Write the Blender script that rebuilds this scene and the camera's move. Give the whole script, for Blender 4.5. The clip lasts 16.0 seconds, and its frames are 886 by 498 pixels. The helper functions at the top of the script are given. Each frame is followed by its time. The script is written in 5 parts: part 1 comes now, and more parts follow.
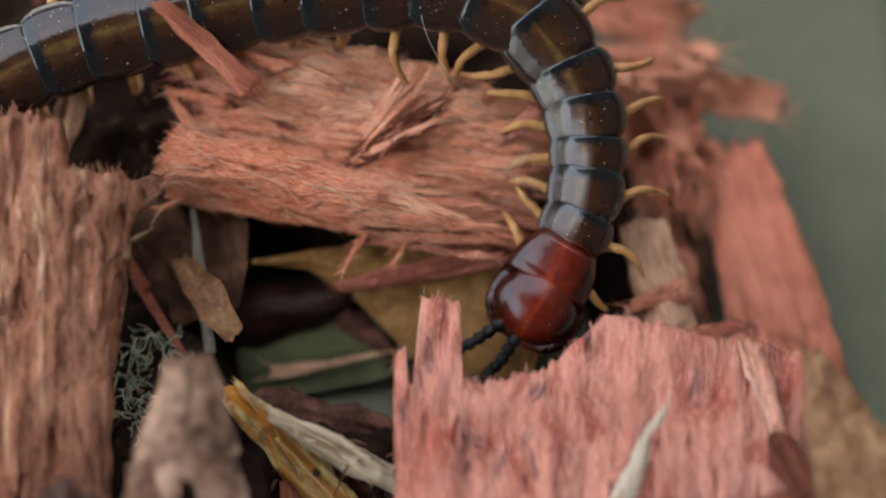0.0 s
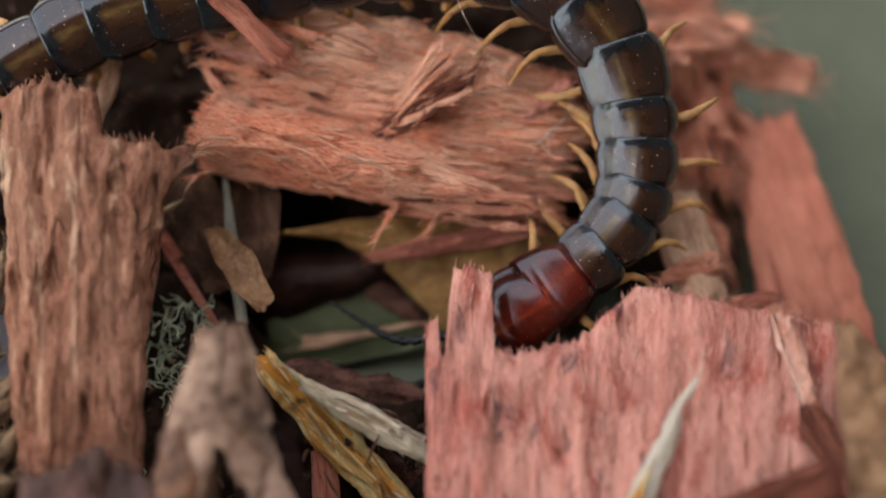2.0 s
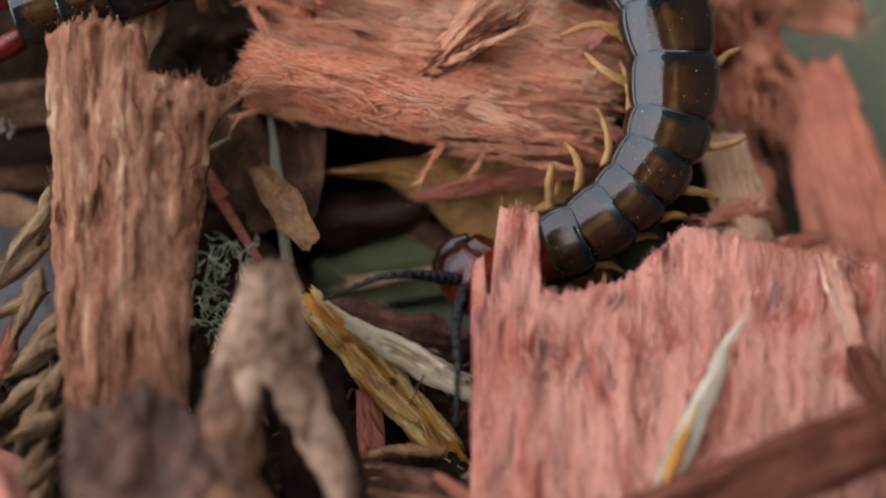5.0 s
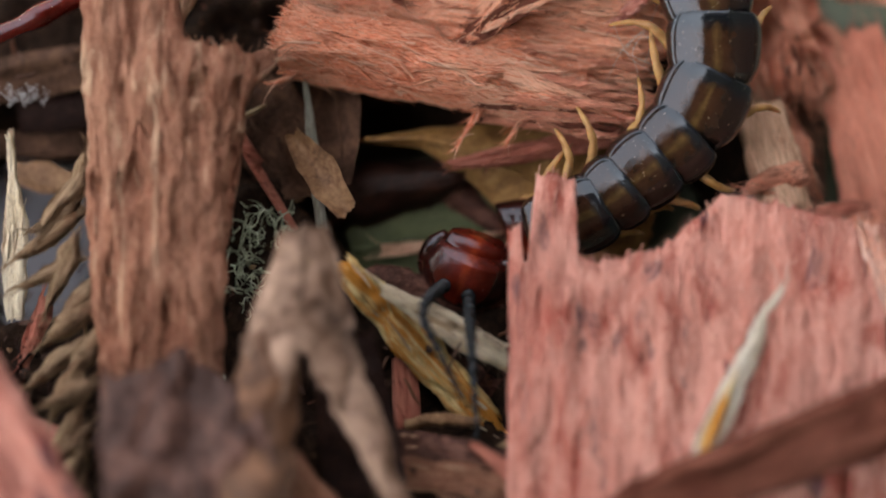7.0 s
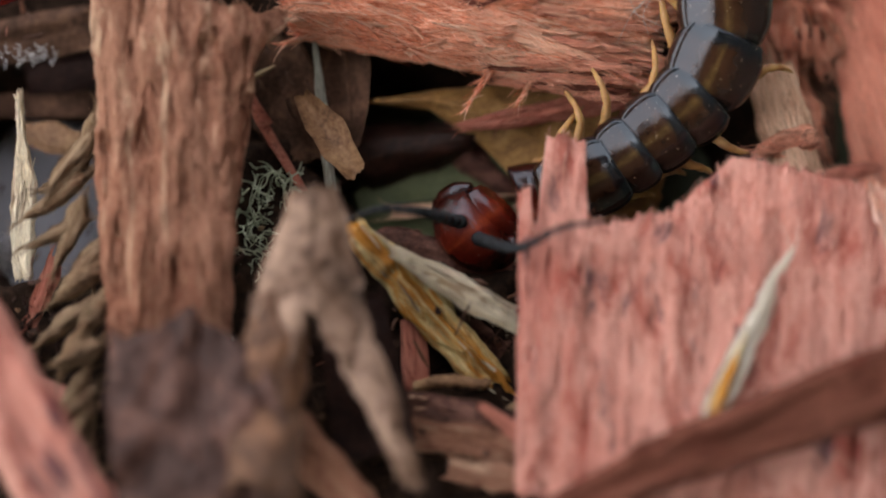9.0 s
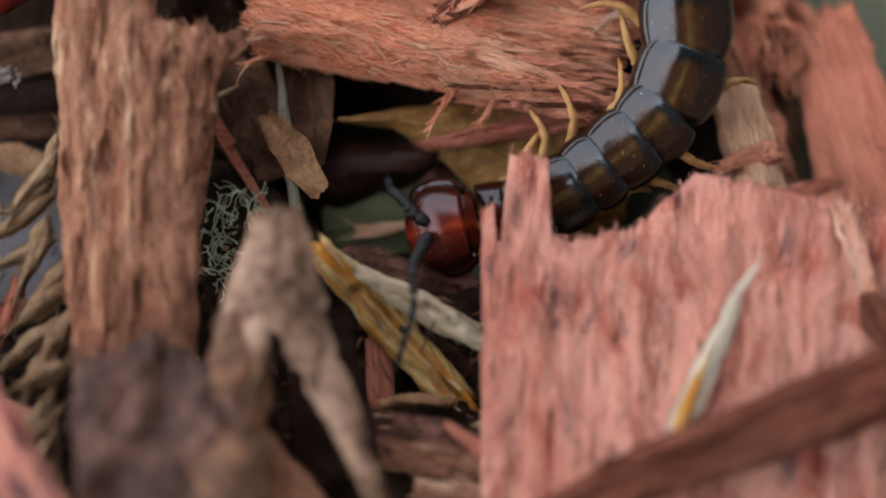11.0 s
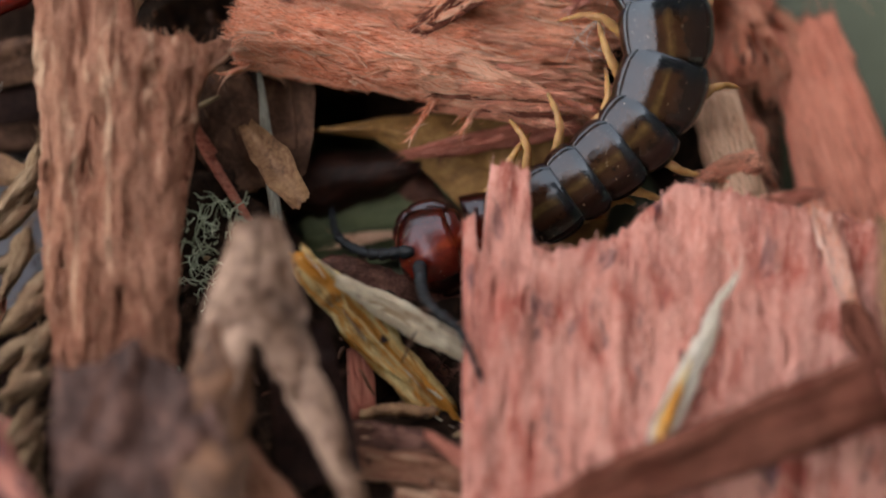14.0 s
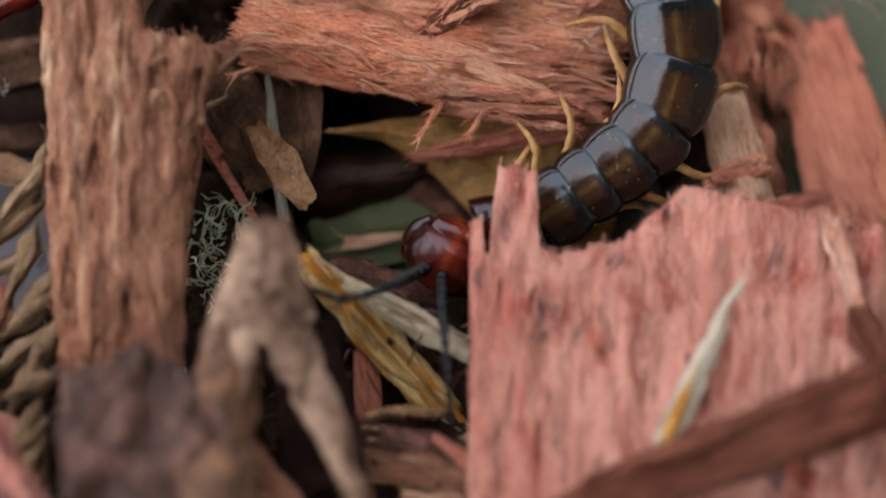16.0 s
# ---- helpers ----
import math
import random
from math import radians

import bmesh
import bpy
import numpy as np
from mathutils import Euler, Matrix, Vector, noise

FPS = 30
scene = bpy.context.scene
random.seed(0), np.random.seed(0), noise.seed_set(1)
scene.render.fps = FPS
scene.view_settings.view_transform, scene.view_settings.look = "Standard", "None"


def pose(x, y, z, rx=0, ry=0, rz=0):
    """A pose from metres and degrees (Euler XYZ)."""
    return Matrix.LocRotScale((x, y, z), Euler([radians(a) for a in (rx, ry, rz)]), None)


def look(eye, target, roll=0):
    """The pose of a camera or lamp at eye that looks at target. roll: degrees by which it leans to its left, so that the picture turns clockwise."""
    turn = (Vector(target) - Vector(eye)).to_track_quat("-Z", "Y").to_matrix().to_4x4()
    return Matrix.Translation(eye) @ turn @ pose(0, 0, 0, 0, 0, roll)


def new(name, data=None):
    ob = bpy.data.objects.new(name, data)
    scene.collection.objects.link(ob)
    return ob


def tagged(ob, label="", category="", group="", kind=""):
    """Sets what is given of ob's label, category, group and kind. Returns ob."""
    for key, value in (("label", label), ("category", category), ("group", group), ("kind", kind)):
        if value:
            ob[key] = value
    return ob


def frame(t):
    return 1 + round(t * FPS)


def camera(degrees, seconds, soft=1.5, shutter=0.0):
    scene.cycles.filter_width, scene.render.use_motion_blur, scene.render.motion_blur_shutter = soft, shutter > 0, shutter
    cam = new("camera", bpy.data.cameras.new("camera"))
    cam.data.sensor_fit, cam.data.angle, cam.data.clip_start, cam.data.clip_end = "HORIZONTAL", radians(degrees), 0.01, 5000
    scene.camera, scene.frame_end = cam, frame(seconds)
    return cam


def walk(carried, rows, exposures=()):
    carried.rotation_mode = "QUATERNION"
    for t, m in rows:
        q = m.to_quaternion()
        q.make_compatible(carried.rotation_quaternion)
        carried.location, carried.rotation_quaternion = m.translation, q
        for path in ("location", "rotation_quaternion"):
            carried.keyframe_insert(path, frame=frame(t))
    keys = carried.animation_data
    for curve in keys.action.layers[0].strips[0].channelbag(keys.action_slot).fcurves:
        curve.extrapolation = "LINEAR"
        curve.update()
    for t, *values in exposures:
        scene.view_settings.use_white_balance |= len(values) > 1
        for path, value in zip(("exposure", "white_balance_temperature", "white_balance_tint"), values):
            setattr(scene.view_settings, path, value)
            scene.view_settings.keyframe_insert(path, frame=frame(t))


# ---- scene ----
MM = 0.001
LEAN = radians(25.0)          # the heap is laid out on a slope that leans this far from level
U_AX = Vector((1, 0, 0))
V_AX = Vector((0, math.cos(LEAN), math.sin(LEAN)))
W_AX = Vector((0, -math.sin(LEAN), math.cos(LEAN)))
FLOOR = 0.0


def S(u, v, w):
    """A place in the world from millimetres across the slope, up the slope and out of it."""
    return (U_AX * u + V_AX * v + W_AX * w) * MM + Vector((0, 0, 0.010))


# ---- camera ----
cam = camera(20.0, 16.0, soft=2.0)
cam.data.dof.use_dof = True
cam.data.dof.focus_distance = 0.2218
cam.data.dof.aperture_fstop = 6.0
BASE = Matrix((U_AX, V_AX, W_AX)).transposed().to_4x4()


def eye(u, v, w, turn, tilt, roll):
    """Camera pose over the slope, turned to its left and tilted up by degrees."""
    return Matrix.Translation(S(u, v, w)) @ BASE @ pose(0, 0, 0, 0, turn, 0) @ pose(0, 0, 0, tilt, 0, 0) @ pose(0, 0, 0, 0, 0, roll)


walk(cam, [
    (0, eye(5.05, 5.37, 223.61, -1.301, 1.385, -0.56)),
    (0.5, eye(4.66, 5.29, 223.65, -1.201, 1.363, -0.53)),
    (1, eye(4.12, 4.91, 223.55, -1.063, 1.264, -0.45)),
    (1.5, eye(3.99, 4.31, 223.66, -1.029, 1.111, -0.35)),
    (2, eye(3.62, 4.09, 223.72, -0.934, 1.055, -0.32)),
    (2.5, eye(2.66, 3.33, 223.40, -0.684, 0.859, -0.17)),
    (3, eye(2.17, 2.90, 223.26, -0.559, 0.749, -0.11)),
    (5.5, eye(1.31, 1.05, 223.21, -0.338, 0.272, 0.04)),
    (6, eye(0.96, 0.71, 222.96, -0.247, 0.182, 0.06)),
    (6.5, eye(0.75, 0.32, 222.62, -0.192, 0.083, 0.03)),
    (7, eye(-0.00, 0.00, 221.99, 0.000, 0.000, 0.14)),
    (7.5, eye(-0.35, -0.43, 221.90, 0.089, -0.112, 0.21)),
    (8, eye(-0.80, -0.98, 221.59, 0.207, -0.252, 0.32)),
    (8.5, eye(-0.70, -1.57, 221.58, 0.182, -0.405, 0.36)),
    (9, eye(-0.40, -1.69, 221.49, 0.104, -0.436, 0.38)),
    (9.5, eye(-0.01, -1.51, 221.53, 0.004, -0.389, 0.23)),
    (12, eye(1.55, -0.70, 221.65, -0.401, -0.181, -0.07)),
    (12.5, eye(1.56, -0.67, 221.61, -0.401, -0.172, -0.04)),
    (13, eye(1.57, -0.54, 221.73, -0.404, -0.140, -0.09)),
    (13.5, eye(1.67, -0.59, 221.68, -0.430, -0.152, -0.10)),
    (14, eye(2.00, -0.45, 221.66, -0.515, -0.115, -0.16)),
    (14.5, eye(2.05, -0.53, 221.52, -0.528, -0.136, -0.11)),
    (15, eye(2.08, -0.42, 221.69, -0.537, -0.109, -0.16)),
    (15.5, eye(2.05, -0.20, 221.65, -0.528, -0.050, -0.13)),
    (16, eye(1.69, -0.35, 221.48, -0.435, -0.091, 0.15)),
], exposures=[(0.0, 2.67, 8250, 16), (16.0, 2.67, 8250, 16)])

# ---- light: open shade under a bright sky, the sun blocked by an added roof ----
SUN_ELEV, SUN_TURN = radians(66), radians(172)
world = bpy.data.worlds.new("sky")
scene.world = world
world.use_nodes = True
wn, wl = world.node_tree.nodes, world.node_tree.links
sky = wn.new("ShaderNodeTexSky")
sky.sky_type = "NISHITA"
sky.sun_disc = False
sky.sun_elevation, sky.sun_rotation = SUN_ELEV, SUN_TURN
sky.dust_density, sky.air_density = 1.0, 1.0
haze = wn.new("ShaderNodeHueSaturation")      # thin high cloud greys the blue
haze.inputs["Saturation"].default_value = 0.45
wl.new(sky.outputs[0], haze.inputs["Color"])
wl.new(haze.outputs[0], wn["Background"].inputs[0])
wn["Background"].inputs[1].default_value = 0.15
sun = new("sun", bpy.data.lights.new("sun", "SUN"))
sun.data.energy, sun.data.angle, sun.data.color = 2.0, radians(2), (1.0, 0.96, 0.9)
sun.matrix_world = look((0, 0, 1), Vector((0, 0, 1)) - Vector((math.sin(SUN_TURN) * math.cos(SUN_ELEV), math.cos(SUN_TURN) * math.cos(SUN_ELEV), math.sin(SUN_ELEV))))


# ---- materials ----
def mat_base(name, rough=0.6, coat=0.0, spec=0.5):
    m = bpy.data.materials.new(name)
    m.use_nodes = True
    nt = m.node_tree
    b = nt.nodes["Principled BSDF"]
    b.inputs["Roughness"].default_value = rough
    b.inputs["Coat Weight"].default_value = coat
    b.inputs["Coat Roughness"].default_value = 0.08
    b.inputs["Specular IOR Level"].default_value = spec
    return m, nt, b


def coords(nt, scale, jitter=True):
    """Object coordinates scaled per axis, shifted at random from object to object."""
    tc = nt.nodes.new("ShaderNodeTexCoord")
    mp = nt.nodes.new("ShaderNodeMapping")
    mp.inputs["Scale"].default_value = scale
    nt.links.new(tc.outputs["Object"], mp.inputs["Vector"])
    if jitter:
        info = nt.nodes.new("ShaderNodeObjectInfo")
        mul = nt.nodes.new("ShaderNodeMath")
        mul.operation = "MULTIPLY"
        mul.inputs[1].default_value = 37.0
        nt.links.new(info.outputs["Random"], mul.inputs[0])
        nt.links.new(mul.outputs[0], mp.inputs["Location"])
    return mp.outputs[0]


def noise_tex(nt, vec, scale=1.0, detail=4.0, rough=0.55, distort=0.0):
    n = nt.nodes.new("ShaderNodeTexNoise")
    n.inputs["Scale"].default_value = scale
    n.inputs["Detail"].default_value = detail
    n.inputs["Roughness"].default_value = rough
    n.inputs["Distortion"].default_value = distort
    nt.links.new(vec, n.inputs["Vector"])
    return n.outputs["Fac"]


def ramp(nt, fac, stops):
    r = nt.nodes.new("ShaderNodeValToRGB")
    els = r.color_ramp.elements
    while len(els) < len(stops):
        els.new(0.5)
    for e, (p, c) in zip(els, stops):
        e.position = p
        e.color = (*c, 1)
    nt.links.new(fac, r.inputs[0])
    return r.outputs[0]


def mix(nt, fac, a, b, how="MIX"):
    n = nt.nodes.new("ShaderNodeMix")
    n.data_type, n.blend_type = "RGBA", how
    for sock, v in ((n.inputs["Factor"], fac), (n.inputs["A"], a), (n.inputs["B"], b)):
        if isinstance(v, bpy.types.NodeSocket):
            nt.links.new(v, sock)
        elif isinstance(v, (int, float)):
            sock.default_value = v
        else:
            sock.default_value = (*v, 1)
    return n.outputs["Result"]


def bump(nt, b, height, strength, dist):
    n = nt.nodes.new("ShaderNodeBump")
    n.inputs["Strength"].default_value = strength
    n.inputs["Distance"].default_value = dist
    nt.links.new(height, n.inputs["Height"])
    nt.links.new(n.outputs[0], b.inputs["Normal"])


def math_node(nt, op, a, b=None):
    n = nt.nodes.new("ShaderNodeMath")
    n.operation = op
    for sock, v in zip(n.inputs, (a, b)):
        if isinstance(v, bpy.types.NodeSocket):
            nt.links.new(v, sock)
        elif v is not None:
            sock.default_value = v
    return n.outputs[0]


def grey(v):
    return (v, v, v)


def wood(name, dark, mid, light, stain=None, stain_at=0.62, streak=None, rough=0.85, along=130, across=1700, split=0.6, patch=0.5, streak_at=0.57, pale=0.35):
    """Torn fibrous wood, grain along the object's X: fibres, splits, red patches, dry pale fluff."""
    m, nt, b = mat_base(name, rough, spec=0.1)
    grain = noise_tex(nt, coords(nt, (along, across, across)), 1.0, 8, 0.68, 0.5)
    fine = noise_tex(nt, coords(nt, (along * 5, across * 3.5, across * 3.5)), 1.0, 4, 0.7)
    blotch = noise_tex(nt, coords(nt, (150, 330, 330)), 1.0, 5, 0.65, 0.4)
    big = noise_tex(nt, coords(nt, (45, 90, 90)), 1.0, 3, 0.5)
    col = ramp(nt, grain, [(0.32, dark), (0.47, mid), (0.66, light)])
    col = mix(nt, 0.4, col, ramp(nt, fine, [(0.32, dark), (0.5, mid), (0.64, light)]))
    speck = noise_tex(nt, coords(nt, (700, 5600, 5600)), 1.0, 5, 0.75)
    col = mix(nt, 0.6, col, ramp(nt, speck, [(0.34, grey(0.45)), (0.48, grey(0.97)), (0.66, grey(1.15))]), "MULTIPLY")
    deep = (mid[0] * 0.72, mid[1] * 0.48, mid[2] * 0.45)
    col = mix(nt, ramp(nt, big, [(0.35, grey(0.0)), (0.62, grey(pale))]), col, (min(0.92, light[0] * 1.05), light[1] * 1.08, light[2] * 1.08))
    col = mix(nt, ramp(nt, blotch, [(0.50, grey(0)), (0.64, grey(patch))]), col, deep)
    crack = noise_tex(nt, coords(nt, (along * 0.55, across * 0.55, across * 0.55)), 1.0, 3, 0.5, 0.8)
    gap = math_node(nt, "ABSOLUTE", math_node(nt, "SUBTRACT", crack, 0.5))
    where = ramp(nt, noise_tex(nt, coords(nt, (120, 260, 260)), 1.0, 2, 0.5), [(0.45, grey(0)), (0.6, grey(1))])
    line_mask = mix(nt, 1.0, ramp(nt, gap, [(0.004, grey(1)), (0.03, grey(0))]), where, "MULTIPLY")
    col = mix(nt, mix(nt, 1.0, line_mask, grey(split), "MULTIPLY"), col, (dark[0] * 0.45, dark[1] * 0.35, dark[2] * 0.35))
    if streak:
        st = noise_tex(nt, coords(nt, (70, 600, 600)), 1.0, 3, 0.6, 0.6)
        col = mix(nt, ramp(nt, st, [(streak_at, grey(0)), (streak_at + 0.1, grey(0.8))]), col, streak)
    if stain:
        sp = noise_tex(nt, coords(nt, (150, 420, 420)), 1.0, 4, 0.6, 0.5)
        col = mix(nt, ramp(nt, sp, [(stain_at, grey(0)), (stain_at + 0.08, grey(0.8))]), col, stain)
    nt.links.new(col, b.inputs["Base Color"])
    h = mix(nt, 0.3, mix(nt, 0.35, grain, fine), speck)
    h = mix(nt, mix(nt, 1.0, line_mask, grey(0.6), "MULTIPLY"), h, grey(0.1))
    bump(nt, b, h, 1.0, 0.001)
    return m


def leafy(name, dark, mid, light, rough=0.55, size=260, spec=0.3):
    """Dry leaf or bark: cloudy colour, fine pitted relief, veins across."""
    m, nt, b = mat_base(name, rough, spec=spec)
    c1 = noise_tex(nt, coords(nt, (size, size, size)), 1.0, 6, 0.65, 0.6)
    c2 = noise_tex(nt, coords(nt, (size * 9, size * 9, size * 9)), 1.0, 4, 0.6)
    col = ramp(nt, c1, [(0.37, dark), (0.5, mid), (0.64, light)])
    col = mix(nt, 0.35, col, ramp(nt, c2, [(0.35, dark), (0.65, light)]))
    nt.links.new(col, b.inputs["Base Color"])
    bump(nt, b, mix(nt, 0.5, c1, c2), 0.7, 0.0003)
    return m


M_SALMON = wood("salmon_wood", (0.34, 0.065, 0.032), (0.93, 0.325, 0.185), (0.98, 0.57, 0.41), rough=0.9, patch=0.2, pale=0.9, along=260)
M_PINK = wood("pink_wood", (0.47, 0.135, 0.105), (0.61, 0.225, 0.175), (0.75, 0.39, 0.32), stain=(0.11, 0.065, 0.078), stain_at=0.585, along=110, across=1000, split=0.5, rough=0.88, patch=0.95, pale=0.75)
M_ROSE = wood("rose_wood", (0.46, 0.12, 0.08), (0.82, 0.275, 0.185), (0.88, 0.40, 0.29), along=60, split=0.3, patch=0.3)


def felt_mat(name, dark, mid, light):
    """Loose wood fibres, each of its own shade."""
    m, nt, b = mat_base(name, 0.9, spec=0.08)
    geo = nt.nodes.new("ShaderNodeNewGeometry")
    col = ramp(nt, geo.outputs["Random Per Island"], [(0.0, dark), (0.3, mid), (0.75, light), (1.0, mid)])
    n = noise_tex(nt, coords(nt, (1800, 1800, 1800)), 1.0, 4, 0.6)
    col = mix(nt, 0.6, col, ramp(nt, n, [(0.3, grey(0.6)), (0.65, grey(1.15))]), "MULTIPLY")
    nt.links.new(col, b.inputs["Base Color"])
    return m


M_FLUFF = felt_mat("salmon_fluff", (0.46, 0.10, 0.050), (0.94, 0.35, 0.205), (0.98, 0.61, 0.45))
M_FLUFF_PINK = felt_mat("pink_fluff", (0.42, 0.11, 0.08), (0.70, 0.28, 0.215), (0.87, 0.53, 0.44))
M_FLUFF_BROWN = felt_mat("brown_fluff", (0.15, 0.05, 0.03), (0.42, 0.17, 0.10), (0.55, 0.32, 0.21))
M_BROWN_RED = wood("brown_red_wood", (0.13, 0.050, 0.031), (0.335, 0.146, 0.094), (0.49, 0.26, 0.18), streak=(0.66, 0.45, 0.31), stain=(0.12, 0.036, 0.024), stain_at=0.62, across=800, along=260, patch=0.35, streak_at=0.57)
M_RED = wood("red_wood", (0.24, 0.06, 0.04), (0.48, 0.15, 0.105), (0.58, 0.25, 0.19))
M_DULL_RED = wood("dull_red_wood", (0.05, 0.014, 0.010), (0.17, 0.052, 0.034), (0.32, 0.125, 0.087), along=90, across=900)
M_TAN = wood("tan_wood", (0.36, 0.16, 0.09), (0.71, 0.42, 0.28), (0.86, 0.62, 0.45))
M_CORAL = wood("coral_wood", (0.26, 0.05, 0.03), (0.82, 0.29, 0.185), (0.92, 0.50, 0.36), patch=0.5, pale=0.45)
M_BLUSH = wood("blush_wood", (0.40, 0.13, 0.09), (0.80, 0.44, 0.35), (0.92, 0.68, 0.58), split=0.9, across=1300)
M_AMBER = wood("amber_wood", (0.24, 0.09, 0.014), (0.88, 0.60, 0.22), (0.96, 0.85, 0.52), streak=(0.68, 0.23, 0.006), streak_at=0.44, split=1.0, across=2400, patch=0.2)
M_CREAM = wood("cream_wood", (0.24, 0.14, 0.07), (0.80, 0.66, 0.46), (0.93, 0.85, 0.69), streak=(0.30, 0.18, 0.09), streak_at=0.61, split=1.0, across=2300)
M_STRAW = wood("straw_wood", (0.05, 0.024, 0.013), (0.22, 0.125, 0.07), (0.62, 0.45, 0.30), along=90, across=2600, split=1.0)
M_BONE = wood("bleached_wood", (0.5, 0.38, 0.22), (0.82, 0.74, 0.6), (0.9, 0.86, 0.77), patch=0.2, split=0.3)
M_GREY = wood("grey_stem", (0.09, 0.09, 0.075), (0.22, 0.225, 0.19), (0.38, 0.39, 0.33))
M_BARK = leafy("brown_bark", (0.025, 0.012, 0.008), (0.06, 0.03, 0.02), (0.14, 0.075, 0.048), 0.75, spec=0.12)
M_PURPLE = leafy("purple_brown_leaf", (0.012, 0.005, 0.004), (0.037, 0.0148, 0.0108), (0.17, 0.085, 0.066), 0.5, 190, spec=0.2)
M_PLUM = leafy("plum_bark", (0.028, 0.011, 0.008), (0.085, 0.036, 0.027), (0.20, 0.095, 0.072), 0.7, 420, spec=0.15)
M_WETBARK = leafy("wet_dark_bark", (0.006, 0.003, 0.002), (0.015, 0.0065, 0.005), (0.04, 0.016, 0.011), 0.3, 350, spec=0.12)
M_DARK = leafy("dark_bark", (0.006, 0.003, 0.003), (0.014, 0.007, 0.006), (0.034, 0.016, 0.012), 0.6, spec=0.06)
M_OCHRE = leafy("ochre_leaf", (0.12, 0.056, 0.017), (0.25, 0.128, 0.040), (0.38, 0.215, 0.078), 0.5, 420)
M_FAWN = leafy("fawn_leaf", (0.028, 0.012, 0.006), (0.105, 0.050, 0.027), (0.40, 0.265, 0.195), 0.6, 95)
M_UMBER = leafy("umber_leaf", (0.024, 0.010, 0.005), (0.082, 0.035, 0.017), (0.24, 0.115, 0.062), 0.6, 200)
M_TANLEAF = leafy("tan_leaf", (0.08, 0.034, 0.016), (0.20, 0.10, 0.05), (0.38, 0.23, 0.125), 0.6)
M_GREENLEAF = leafy("green_leaf_skin", (0.040, 0.056, 0.022), (0.068, 0.088, 0.038), (0.090, 0.110, 0.052), 0.5, 220)
M_SOIL = leafy("leaf_mould", (0.006, 0.004, 0.003), (0.018, 0.010, 0.007), (0.042, 0.024, 0.016), 0.9, 700, spec=0.08)
M_LICHEN = leafy("lichen", (0.2, 0.24, 0.17), (0.34, 0.4, 0.29), (0.48, 0.54, 0.42), 0.85, 900)
M_HAIR = leafy("pale_fibre", (0.5, 0.4, 0.33), (0.65, 0.55, 0.48), (0.75, 0.68, 0.6), 0.6, 900)
M_WHITE = leafy("white_mould", (0.25, 0.25, 0.26), (0.42, 0.42, 0.44), (0.6, 0.6, 0.62), 0.8, 900)


def floor_mat():
    m, nt, b = mat_base("green_plastic", 0.45, spec=0.25)
    c = noise_tex(nt, coords(nt, (22, 22, 22), False), 1.0, 4, 0.6)
    f = noise_tex(nt, coords(nt, (900, 900, 900), False), 1.0, 3, 0.6)
    col = ramp(nt, c, [(0.35, (0.062, 0.084, 0.052)), (0.65, (0.108, 0.132, 0.086))])
    tc = nt.nodes.new("ShaderNodeTexCoord")
    sep = nt.nodes.new("ShaderNodeSeparateXYZ")
    nt.links.new(tc.outputs["Object"], sep.inputs[0])
    mr = nt.nodes.new("ShaderNodeMapRange")
    mr.inputs[1].default_value, mr.inputs[2].default_value = -0.014, -0.026
    nt.links.new(sep.outputs[0], mr.inputs[0])
    col = mix(nt, mr.outputs[0], col, (0.15, 0.155, 0.175))
    col = mix(nt, 0.4, col, ramp(nt, f, [(0.3, (0.6, 0.6, 0.55)), (0.5, (1, 1, 1))]), "MULTIPLY")
    nt.links.new(col, b.inputs["Base Color"])
    bump(nt, b, f, 0.15, 0.0002)
    return m


